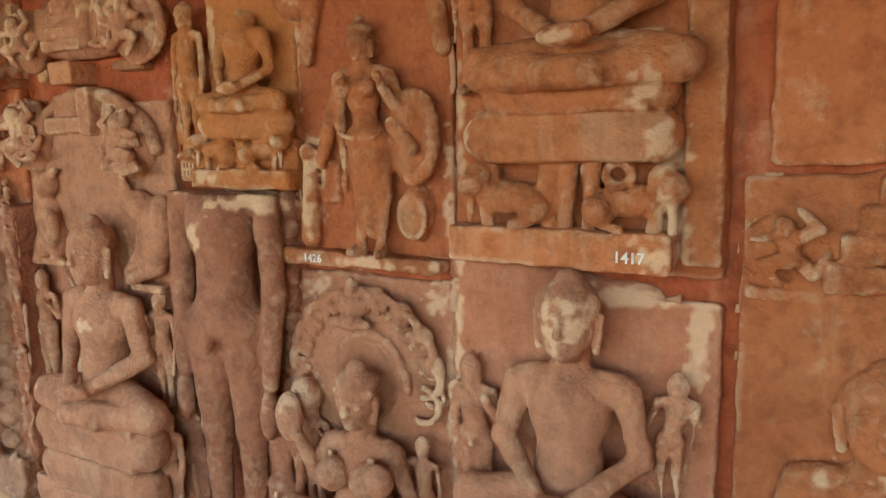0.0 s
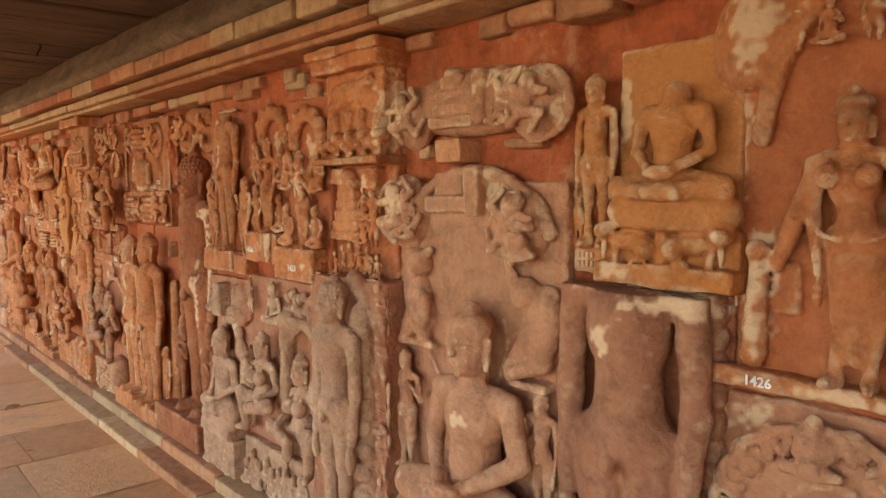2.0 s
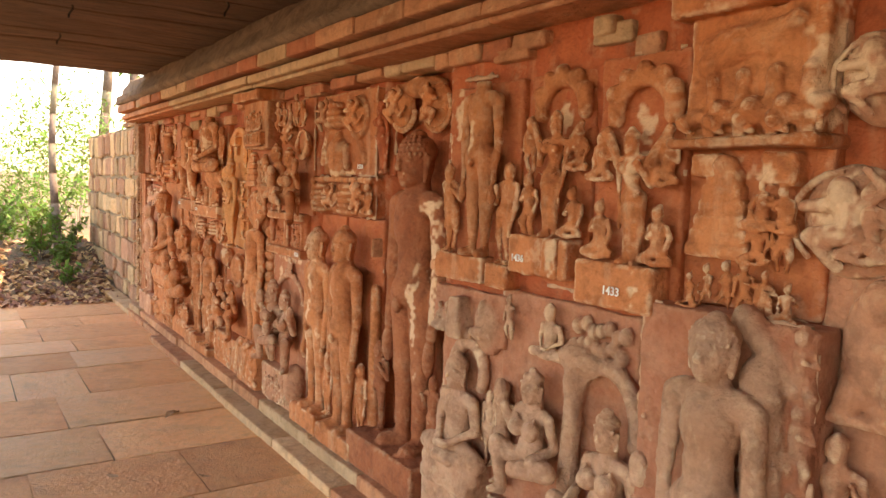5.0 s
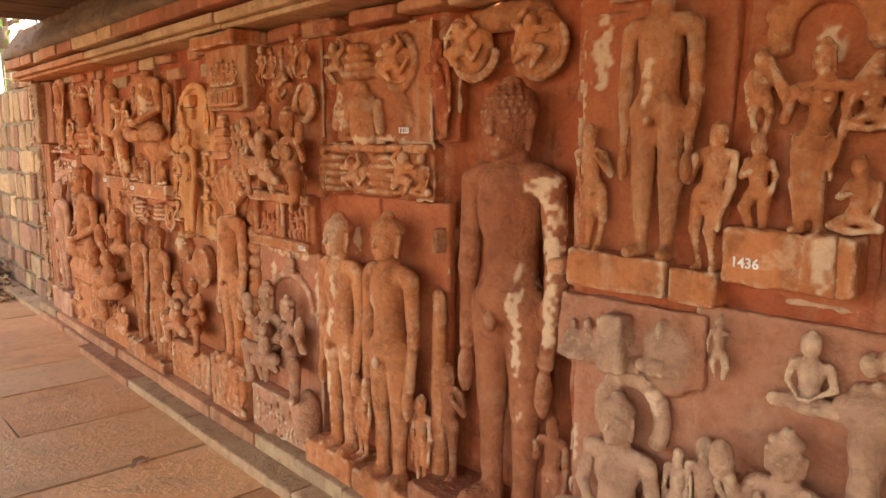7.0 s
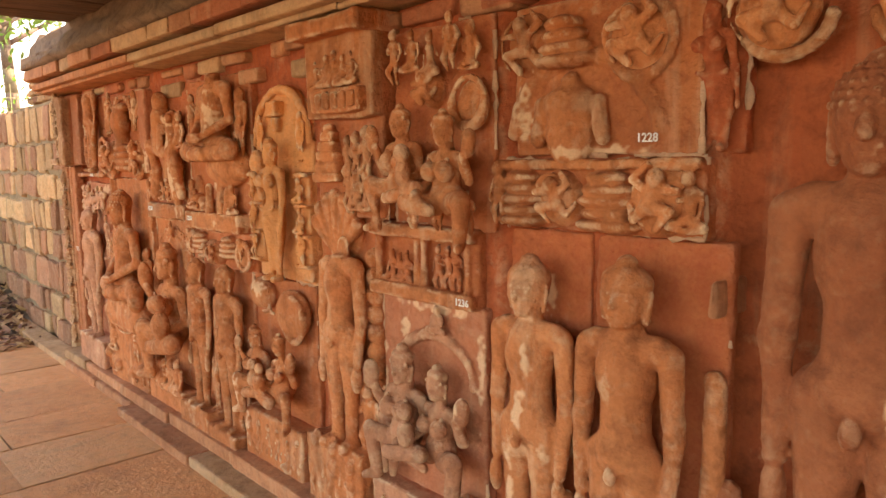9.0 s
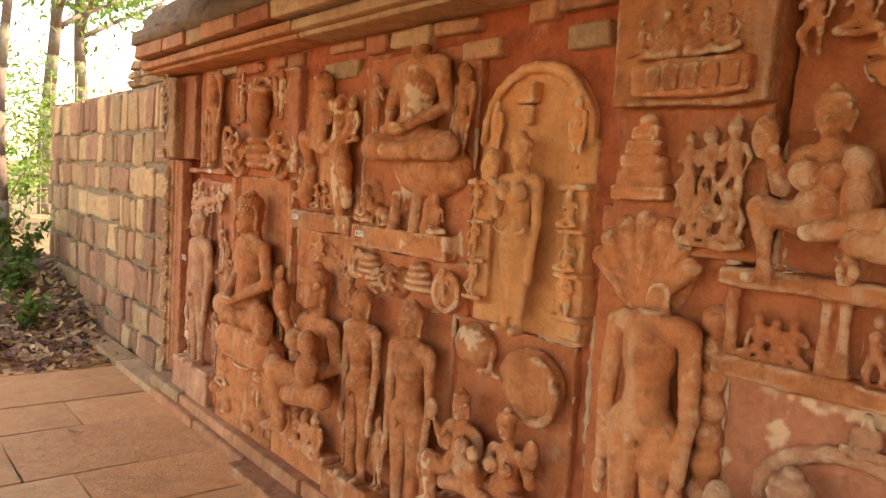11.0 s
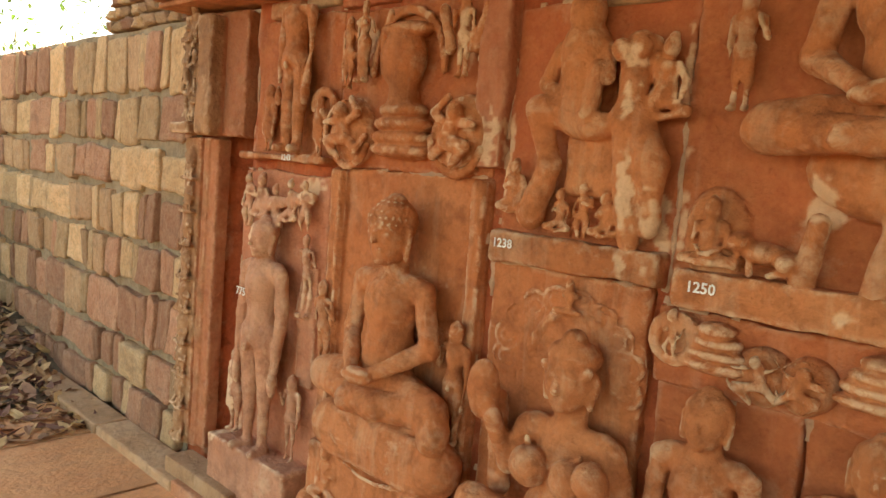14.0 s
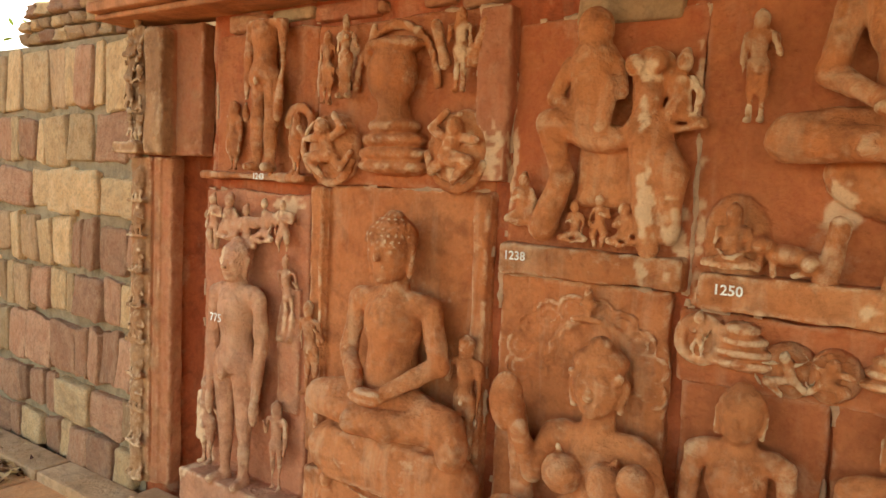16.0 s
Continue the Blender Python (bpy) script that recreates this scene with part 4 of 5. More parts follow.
# -- first pilaster --
r = Relief(-2.66, -2.24, 1.24, 2.13, .05, seed=14, ragged=.008)
r.block(-2.68, -2.22, 2.03, 2.12, .15, .015)
r.begin("capital")
r.block(-2.7, -2.2, 2.085, 2.125, .17, .01)
r.end()
r.block(-2.64, -2.25, 1.7, 2.03, .1)
r.ball(-2.44, 1.95, .1, .18, .05, .045)
r.limb((-2.58, 1.9, .11), (-2.32, 1.98, .12), .03)
for i in range(4):
    r.beast(-2.57 + .09 * i, 1.71, .15, .115, 1)
    r.limb((-2.55 + .09 * i, 1.72, .12), (-2.55 + .09 * i, 1.86, .12), .022)
r.begin("ledge")
r.block(-2.67, -2.23, 1.675, 1.705, .15)
r.end()
r.block(-2.62, -2.53, 1.6, 1.665, .1)
r.block(-2.4, -2.3, 1.58, 1.665, .11)
r.begin("tower")
r.tower(-2.52, 1.38, .2, .28, .08, 6)
r.end()
r.tangle(-2.42, -2.3, 1.38, 1.56, .09, 6, .13)
r.tangle(-2.62, -2.28, 1.24, 1.36, .09, 9, .12)
r.wash((-2.42, 1.62, .1, .05), (-2.25, 1.85, .04, .2))
r.build("carved_pilaster", ORANGE, "sandstone pilaster piled from carved elephants and tower fragments", "pilaster", "pilasters", dx=.02)

r = Relief(-2.76, -2.24, .1, 1.24, .09, seed=15)
r.block(-2.74, -2.24, .1, .28, .15)
for q in range(4):
    r.mini(-2.66 + .12 * q, .12, .19, .14)
r.stand(-2.46, .27, .965, .18, curls=True)
r.limb((-2.33, .3, .09), (-2.36, 1.1, .11), .045, .06)
for i in range(9):
    r.ball(-2.345, .34 + .09 * i, .13, .05, .045, .04, k=.005)
for i in range(6):
    r.mini(-2.27, .14 + .18 * i, .18, .085)
r.limb((-2.3, 1.1, .09), (-2.42, 1.24, .1), .03, .04)
r.tangle(-2.74, -2.7, .3, 1.0, .08, 4, .13)
r.build("standing_figure", GREY, "grey sandstone curly-haired standing figure against a serpent", "sculpture", "standing figures", y=0.0, dx=.07)

r = Relief(-3.48, -2.79, .1, 1.16, .035, seed=16, ragged=.007)
r.begin("plinth")
r.block(-3.48, -2.79, .1, .34, .085)
r.end()
r.ring(-2.9, .79, .06, .135, .19, .028, start=-10, stop=190)
r.ball(-2.9, .8, .06, .11, .16, .05, cut=True)
r.limb((-3.04, .34, .09), (-3.03, .95, .08), .035, .04)
r.ball(-3.02, .98, .07, .1, .05, .05)
r.begin("seated_figure")
r.ease(-3.19, .43, .5, .12, child=False, arch=False)
r.end()
r.begin("seated_figure")
r.ease(-2.83, .35, .53, .12, side=-1, child=False, arch=False)
r.end()
r.ball(-3.33, .97, .1, .06, .1, .07, cut=True)
r.begin("seated_figure")
r.sit(-3.17, .95, .2, .07)
r.end()
for i in range(14):
    r.ball(-3.06 + .035 * (i % 7) + .015 * (i // 7), 1.02 + .06 * (i // 7) + .012 * (i % 3), .05, .026, .03, .03, k=.004)
r.mini(-3.4, .98, .15, .06)
r.tangle(-3.44, -2.84, .13, .24, .1, 9, .14)
r.stand(-3.42, .4, .4, .07, arms="bent")
r.build("seated_couple_panel", GREY, "grey-pink sandstone panel of a seated couple under arches", "relief panel", "couple panels")

r = Relief(-3.9, -3.46, .1, .93, .03, seed=17)
r.block(-3.88, -3.5, .1, .3, .14)
r.block(-3.86, -3.52, .3, .36, .16)
r.cushion(-3.88, -3.49, .35, .43, .16)
r.sit(-3.68, .41, .46, .1)
r.ring(-3.66, .8, .06, .1, .11, .028, start=-30, stop=210)
r.tangle(-3.86, -3.55, .12, .24, .13, 5, .14)
r.stand(-3.5, .45, .3, .07)
r.wash((-3.58, .88, .04, .07), (-3.9, .6, .03, .2))
r.build("seated_figure_panel", GREY, "small grey sandstone seated figure on a tiered throne", "relief panel", "seated figures")

r = Relief(-3.95, -3.45, .92, 1.13, .05, seed=18, ragged=.01)
r.block(-3.75, -3.67, .93, 1.1, .12)
r.ball(-3.55, 1.0, .04, .09, .12, .05)
r.sit(-3.57, .95, .15, .07)
r.tangle(-3.9, -3.65, .94, 1.05, .05, 5, .12)
r.build("carved_fragment", GREY, "worn sandstone lintel fragment with small seated figures", "relief panel", "carved fragments")

for bx, sd, num, lx, hh, z0 in ((-2.83, 18, "1433", -2.83, .39, 1.335), (-3.2, 19, "1436", -3.33, .425, 1.38)):
    r = Relief(bx - .2, bx + .14, 1.2, 1.97, .03, seed=sd)
    r.begin("plinth")
    r.block(bx - .2, bx + .115, z0 - .14, z0, .115)
    r.end()
    if sd == 19:
        r.block(bx + .0, bx + .08, z0 - .14, z0 + .005, .13)
    r.stand(bx, z0, hh, .09, female=True, arms="bent", sway=.03, side=1 if sd == 18 else -1)
    for s in (-1, 1):
        r.limb((bx + .06 * s, z0 + .3, .09), (bx + .12 * s, z0 + .4, .08), .018, .014, k=.004)
    r.ring(bx, z0 + .46, .05, .11, .1, .03, start=-10, stop=190)
    for q in range(5):
        a = radians(20 + 35 * q)
        r.ball(bx + .12 * math.cos(a), z0 + .48 + .1 * math.sin(a), .06, .03, .03, .03, k=.004)
    r.mini(bx - .13, z0, .2, .07)
    r.mini(bx + .1, z0, .19, .07)
    r.mini(bx - .14, z0 + .24, .17, .06)
    r.mini(bx + .11, z0 + .23, .17, .06)
    r.wash((bx, z0 + .42, .04, .06), (bx + .01, z0 + .3, .03, .06), (bx + .05, z0 - .07, .03, .08))
    ob = r.build("standing_goddess_panel", ORANGE, "small sandstone panel of a four-armed standing goddess on a numbered block", "relief panel", "goddess panels", red=0.8, y=.01 if sd == 18 else .08, dx=.06 if sd == 18 else 0.0)
    number(num, lx + (.03 if sd == 18 else 0.0), z0 - .085, .122, .036, ob)

r = Relief(-3.9, -3.42, 1.16, 1.99, .03, seed=21)
r.begin("plinth")
r.block(-3.885, -3.555, 1.165, 1.275, .1)
r.end()
r.begin("plinth")
r.block(-3.55, -3.41, 1.16, 1.26, .09)
r.end()
r.stand(-3.6, 1.28, .77, .09, head=False, wide=1.0)
r.block(-4.1, -3.2, 1.96, 2.4, .4, w0=-.1, cut=True)
r.begin("attendant")
r.stand(-3.82, 1.275, .36, .07, arms="bent", sway=.05)
r.end()
r.begin("attendant")
r.stand(-3.45, 1.26, .38, .07, arms="bent", sway=.05, side=-1)
r.end()
r.wash((-3.61, 1.75, .03, .12), (-3.9, 1.6, .02, .3), (-3.82, 1.85, .04, .12))
r.build("standing_torso", ORANGE, "orange sandstone headless standing figure between two attendants", "sculpture", "standing figures", red=0.85)

r = Relief(-4.52, -3.92, 1.76, 2.05, 0, seed=22)
r.begin("attendant")
r.curl(-4.38, 1.94, .1, .08)
r.end()
r.begin("attendant")
r.curl(-4.05, 1.92, .105, .08, -1)
r.end()
r.ring(-4.36, 1.92, .05, .11, .1, .016, start=150, stop=350)
r.ring(-4.05, 1.91, .05, .11, .1, .016, start=190, stop=390)
r.ball(-4.2, 2.02, .03, .2, .05, .06)
r.build("carved_canopy", ORANGE, "broken sandstone canopy with two curled flying attendants", "relief panel", "canopies", y=.17, dx=-.1)

r = Relief(-4.6, -3.95, .1, 1.84, 0, seed=23)
r.block(-4.6, -3.95, .1, .28, .28)
r.stand(-4.22, .27, 1.5, .13, curls=True, wide=1.0)
r.stand(-4.53, .28, .45, .14, arms="bent")
r.stand(-3.99, .28, .4, .16, arms="bent", side=-1)
r.wash((-4.01, 1.25, .05, .26), (-4.02, .98, .03, .12), (-4.03, 1.46, .07, .05), (-4.13, .95, .025, .25))
r.build("standing_figure", DARKRED, "tall dark red sandstone standing figure with one whitened arm", "sculpture", "standing figures", y=.19)

# -- middle stretch --
r = Relief(-5.3, -4.945, .1, 1.36, .02, seed=24)
r.block(-5.3, -4.945, .1, .23, .2)
r.stand(-5.1, .22, 1.045, .13, wide=.98)
r.stand(-4.96, .23, .34, .12)
r.wash((-5.1, 1.17, .04, .07), (-5.07, .98, .02, .1), (-5.02, .68, .02, .05), (-5.16, .5, .02, .2), (-5.1, .82, .03, .1))
r.build("standing_figure", ORANGE, "orange sandstone standing figure with a whitened face and chest", "sculpture", "standing figures", red=0.9, y=.1, dx=-.045)
r = Relief(-4.94, -4.52, .1, 1.36, .02, seed=124)
r.block(-4.94, -4.52, .1, .21, .2)
r.stand(-4.765, .2, 1.09, .13, wide=1.0)
r.stand(-4.6, .21, .38, .1)
r.limb((-4.54, .2, .05), (-4.54, 1.0, .05), .035, .03)
r.build("standing_figure", ORANGE, "orange sandstone standing figure with arms hanging beside its twin", "sculpture", "standing figures", red=0.9, y=.1, dx=-.03)

r = Relief(-5.28, -4.57, 1.365, 1.58, .05, seed=25)
r.block(-5.28, -4.57, 1.55, 1.58, .085)
for tx, tw in ((-5.18, .2), (-4.86, .23)):
    for i, f in enumerate((1, .82, .94, .76, .6)):
        r.ball(tx, 1.39 + .034 * i, .06, tw / 2 * f, .024, .07, k=.003)
r.begin("attendant")
r.curl(-5.03, 1.46, .085, .085)
r.end()
r.begin("attendant")
r.curl(-4.69, 1.47, .1, .085, -1)
r.end()
r.mini(-5.27, 1.38, .17, .08)
r.mini(-4.6, 1.38, .18, .07)
r.build("carved_frieze", ORANGE, "sandstone frieze of small towers and attendants", "relief panel", "carved fragments", y=.11, dx=-.05)

r = Relief(-5.24, -4.6, 1.59, 2.05, .045, seed=26)
r.ball(-5.01, 1.66, .06, .085, .11, .06)
r.ball(-5.01, 1.74, .06, .1, .06, .06)
r.limb((-5.01, 1.77, .06), (-5.01, 1.8, .06), .04, .035)
for s in (-1, 1):
    r.limb((-5.01 + s * .1, 1.74, .06), (-5.01 + s * .12, 1.64, .07), .03, .025, k=.005)
r.ring(-4.98, 1.62, .04, .27, .26, .028, start=10, stop=170)
for i in range(4):
    r.ball(-5.03, 1.87 + .035 * i, .07, .11 - .015 * i, .024, .06, k=.003)
r.begin("attendant")
r.curl(-4.775, 1.91, .095, .08)
r.end()
r.ring(-4.775, 1.9, .06, .1, .1, .016)
r.begin("attendant")
r.curl(-5.17, 1.93, .1, .07)
r.end()
r.wash((-5.2, 1.75, .05, .12), (-4.9, 1.6, .2, .02))
p1228 = r.build("canopy_panel", ORANGE, "orange sandstone slab with a worn headless bust under an arch", "relief panel", "canopies", red=0.3, y=.11, dx=-.04)
number("1228", -4.79, 1.635, .056, .034, p1228)

r = Relief(-4.64, -4.5, 1.59, 1.99, .03, seed=27)
r.stand(-4.57, 1.6, .36, .07, female=True, sway=.04, wide=1.1)
r.build("small_standing_figure", RED, "small red-washed sandstone figure standing on a flake of panel", "sculpture", y=.16, dx=-.05)

r = Relief(-5.86, -5.34, 1.34, 2.05, .03, seed=28, ragged=.009)
r.begin("seated_figure")
r.ease(-5.72, 1.33, .46, .12, arch=False)
r.end()
r.begin("seated_figure")
r.ease(-5.48, 1.29, .47, .13, side=-1, arch=False, child=False)
r.end()
r.ball(-5.42, 1.77, .05, .075, .08, .03)
r.ring(-5.42, 1.77, .08, .075, .08, .016)
for q in range(5):
    r.mini(-5.8 + .1 * q, 1.86 + .02 * (q % 2), .17, .07)
r.curl(-5.62, 1.83, .06, .08)
for q in range(4):
    r.mini(-5.8 + .14 * q, 1.345, .12, .12)
r.build("seated_couple_panel", ORANGE, "deep sandstone carving of a seated couple with a round shield", "relief panel", "couple panels", red=0.7)

r = Relief(-6.0, -5.42, 1.07, 1.35, .05, seed=29)
for cx in (-5.85, -5.58):
    r.block(cx - .105, cx + .105, 1.12, 1.3, .2, .01, 0.02, cut=True)
    r.tangle(cx - .07, cx + .07, 1.13, 1.2, .03, 4, .13)
    for s in (-1, 1):
        r.limb((cx + s * .115, 1.1, .06), (cx + s * .115, 1.32, .06), .016)
r.block(-6.0, -5.42, 1.3, 1.35, .09)
r.block(-6.0, -5.42, 1.07, 1.125, .085)
p1236 = r.build("niche_panel", ORANGE, "sandstone panel with two small niches of dancing figures", "relief panel", dx=.02)
number("1236", -5.44, 1.1, .093, .034, p1236)

r = Relief(-5.95, -5.38, .1, 1.075, .04, seed=30, ragged=.008)
r.ring(-5.63, .8, .05, .2, .15, .02, start=0, stop=180)
r.sit(-5.6, .965, .1, .07)
r.begin("seated_figure")
r.ease(-5.72, .38, .54, .13, arch=False)
r.end()
r.begin("seated_figure")
r.ease(-5.54, .38, .5, .12, side=-1, arch=False, child=False)
r.end()
r.begin("plinth")
r.block(-5.94, -5.4, .1, .34, .12)
r.end()
r.tangle(-5.9, -5.45, .14, .24, .12, 7, .14)
r.mini(-5.88, .36, .3, .08)
r.ball(-5.43, .28, .1, .07, .14, .08)
r.wash((-5.66, 1.05, .28, .03), (-5.8, .98, .03, .06), (-5.4, .9, .02, .2), (-5.94, .6, .03, .3))
r.build("seated_couple_panel", PINK, "sandstone panel of an embracing couple with lime-whitened top edge", "relief panel", "couple panels")

# -- second pilaster --
r = Relief(-6.33, -5.88, 1.36, 2.13, .07, seed=31, ragged=.01)
r.block(-6.33, -5.87, 1.75, 2.1, .13)
r.begin("capital")
r.block(-6.36, -5.86, 2.06, 2.13, .2)
r.end()
r.begin("inscribed_block")
r.block(-6.24, -5.9, 1.77, 1.86, .17)
r.end()
for i in range(5):
    r.block(-6.18 + .055 * i, -6.14 + .055 * i, 1.785, 1.845, .18, .006)
r.tangle(-6.25, -5.95, 1.88, 1.98, .14, 6, .13)
r.begin("tower")
r.tower(-6.22, 1.5, .18, .24, .1, 5)
r.end()
r.tangle(-6.1, -5.93, 1.4, 1.64, .1, 9, .15)
r.build("carved_pilaster", ORANGE, "sandstone pilaster with an inscribed block and small carved figures", "pilaster", "pilasters")

r = Relief(-6.4, -5.95, .1, 1.48, .03, seed=32)
r.ball(-6.21, 1.32, .04, .15, .15, .04)
for k in range(7):
    a = radians(12 + 26 * k)
    r.limb((-6.21, 1.18, .07), (-6.21 + .15 * math.cos(a), 1.3 + .14 * math.sin(a), .08), .016, .032, k=.006)
r.stand(-6.14, .4, .96, .12, head=False, wide=1.0)
r.block(-6.6, -5.8, 1.21, 1.3, .3, w0=.1, cut=True)
for i in range(11):
    r.ball(-5.985, .45 + .075 * i, .05, .04, .042, .045, k=.004)
r.block(-6.38, -5.98, .1, .41, .15)
for q in range(3):
    r.mini(-6.3 + .13 * q, .13, .26, .15)
r.mini(-6.0, .4, .26, .08)
r.build("standing_figure", ORANGE, "sandstone standing figure beneath a broken serpent hood", "sculpture", "standing figures")

r = Relief(-6.97, -6.44, 1.03, 1.93, 0, seed=33)
r.block(-6.965, -6.44, 1.03, 1.68, .03)
r.block(-6.965, -6.86, 1.1, 1.53, .06)
r.block(-6.53, -6.44, 1.05, 1.53, .06)
r.ball(-6.705, 1.67, .0, .26, .26, .035)
r.ring(-6.705, 1.67, .035, .245, .245, .018, start=0, stop=180)
r.begin("boss")
r.block(-6.765, -6.68, 1.79, 1.86, .08)
r.end()
r.block(-6.745, -6.69, 1.72, 1.79, .065)
r.stand(-6.685, 1.04, .625, .11, female=True, arms="bent", side=-1, wide=.95)
r.ball(-6.84, 1.58, .1, .04, .06, .04)
r.begin("attendant")
r.stand(-6.865, 1.61, .19, .06)
r.end()
r.begin("attendant")
r.stand(-6.5, 1.58, .22, .06)
r.end()
for cx in (-6.92, -6.485):
    for i in range(3):
        r.block(cx - .05, cx + .055, 1.11 + .135 * i, 1.125 + .135 * i, .085, .004)
        r.mini(cx, 1.125 + .135 * i, .13, .075)
    r.block(cx - .05, cx + .055, 1.515, 1.535, .085, .004)
r.build("standing_goddess_panel", BUFF, "golden buff sandstone goddess on a round-topped slab", "relief panel", "goddess panels", red=0.1)

r = Relief(-7.03, -6.46, .1, 1.03, .03, seed=34, ragged=.01)
r.ball(-6.9, .94, .05, .11, .08, .07)
r.ball(-6.62, .88, .06, .15, .12, .06)
r.ring(-6.58, .86, .09, .09, .1, .02)
r.sit(-6.78, .86, .14, .1)
r.begin("seated_figure")
r.ease(-6.88, .35, .465, .12, arch=False)
r.end()
r.begin("seated_figure")
r.ease(-6.65, .35, .455, .12, side=-1, arch=False)
r.end()
r.begin("plinth")
r.block(-7.02, -6.48, .1, .36, .12)
r.end()
for q in range(6):
    r.mini(-6.97 + .09 * q, .13, .17, .11)
r.wash((-6.9, .97, .1, .04), (-7.0, .4, .04, .2))
r.build("seated_couple_panel", ORANGE, "orange sandstone block of a seated couple under a broken canopy", "relief panel", "couple panels")

# -- last stretch --
r = Relief(-7.38, -7.06, .1, 1.05, .025, seed=35)
r.stand(-7.215, .17, .875, .11, wide=1.08)
r.block(-7.38, -7.06, .1, .18, .17)
r.mini(-7.1, .18, .26, .08)
r.build("standing_figure", ORANGE, "orange sandstone standing figure seen to the feet", "sculpture", "standing figures")
r = Relief(-7.74, -7.39, .1, 1.03, .025, seed=36)
r.stand(-7.57, .22, .825, .11, wide=1.05)
r.block(-7.74, -7.39, .1, .23, .17)
r.stand(-7.43, .23, .3, .09)
r.build("standing_figure", ORANGE, "brown sandstone standing figure with a worn face", "sculpture", "standing figures")

r = Relief(-7.76, -6.99, 1.02, 1.215, .03, seed=37, ragged=.007)
r.ball(-7.69, 1.145, .04, .062, .065, .04)
r.ring(-7.69, 1.145, .075, .05, .052, .014)
r.mini(-7.69, 1.1, .1, .08)
for tx in (-7.59, -7.25):
    for i, f in enumerate((1, .9, .72, .5)):
        r.ball(tx, 1.1 + .028 * i, .06, .085 * f, .02, .055, k=.003)
r.begin("attendant")
r.curl(-7.48, 1.1, .07, .07)
r.end()
r.begin("attendant")
r.curl(-7.39, 1.1, .065, .075, -1)
r.end()
r.ball(-7.07, 1.11, .04, .08, .078, .04)
r.ring(-7.07, 1.11, .075, .068, .066, .014)
r.mini(-7.07, 1.05, .13, .08)
r.build("carved_canopy", ORANGE, "sandstone canopy strip with towers and curled attendants", "relief panel", "canopies")

r = Relief(-7.74, -7.0, 1.22, 2.03, .03, seed=38)
r.begin("plinth")
r.block(-7.7, -7.055, 1.225, 1.32, .1)
r.end()
r.sit(-7.275, 1.585, .62, .1, head=False)
r.ball(-7.22, 1.57, .05, .225, .115, .095)
for px, pz in ((-7.42, 1.45), (-7.28, 1.46), (-7.2, 1.44)):
    r.limb((px, 1.32, .08), (px + .02, pz, .09), .03, .024)
r.beast(-7.5, 1.325, .15, .06, -1)
r.sit(-7.63, 1.33, .165, .08)
r.sit(-7.15, 1.32, .16, .08)
r.ball(-7.63, 1.4, .04, .08, .12, .03)
r.begin("attendant")
r.stand(-7.605, 1.69, .26, .07, arms="bent")
r.end()
r.begin("attendant")
r.stand(-7.04, 1.57, .37, .07, side=-1, sway=.03)
r.end()
r.block(-7.9, -6.8, 2.035, 2.5, .4, w0=-.1, cut=True)
r.wash((-7.4, 1.5, .05, .08), (-7.32, 1.27, .025, .05), (-7.25, 1.83, .06, .12), (-7.72, 1.4, .02, .2), (-7.05, 1.3, .03, .06))
p1250 = r.build("seated_figure_panel", ORANGE, "orange sandstone headless seated figure on a lotus cushion", "relief panel", "seated figures", red=0.6)
number("1250", -7.625, 1.28, .105, .036, p1250)

r = Relief(-8.29, -7.74, 1.25, 1.99, .03, seed=39, ragged=.008)
r.begin("plinth")
r.block(-8.28, -7.745, 1.255, 1.345, .09)
r.end()
r.ball(-8.02, 1.94, .09, .05, .06, .05)
r.ball(-8.02, 1.84, .07, .08, .05, .055)
r.limb((-8.02, 1.85, .08), (-8.02, 1.7, .09), .07, .06)
r.limb((-8.09, 1.85, .08), (-8.13, 1.76, .09), .028, .025, k=.005)
r.limb((-8.13, 1.76, .09), (-8.06, 1.72, .12), .025, .02, k=.005)
r.limb((-7.96, 1.84, .08), (-7.93, 1.77, .11), .028, .022, k=.005)
r.limb((-8.04, 1.68, .1), (-8.13, 1.69, .12), .05, .042)
r.limb((-8.13, 1.69, .12), (-8.09, 1.54, .1), .04, .032, k=.006)
r.limb((-8.09, 1.54, .1), (-8.15, 1.4, .08), .032, .04)
r.block(-8.06, -7.88, 1.46, 1.64, .075, .03)
r.ball(-7.98, 1.65, .09, .09, .04, .05)
r.limb((-7.98, 1.68, .12), (-7.96, 1.79, .12), .03, .026, k=.005)
r.limb((-7.865, 1.84, .08), (-7.865, 1.7, .09), .048, .04)
for bx in (-7.892, -7.838):
    r.ball(bx, 1.835, .12, .032, .034, .03, k=.004)
r.ball(-7.86, 1.67, .09, .065, .05, .05)
r.limb((-7.86, 1.65, .1), (-7.84, 1.36, .08), .045, .03)
r.limb((-7.83, 1.64, .1), (-7.785, 1.56, .11), .042, .036)
r.limb((-7.785, 1.56, .11), (-7.79, 1.4, .08), .034, .028)
r.limb((-7.83, 1.85, .07), (-7.79, 1.75, .08), .026, .022, k=.005)
r.limb((-7.79, 1.75, .08), (-7.82, 1.68, .1), .022, .02, k=.005)
r.mini(-7.78, 1.66, .22, .06)
for q in range(3):
    r.mini(-8.05 + .07 * q, 1.36, .125, .07)
r.mini(-8.22, 1.4, .16, .06)
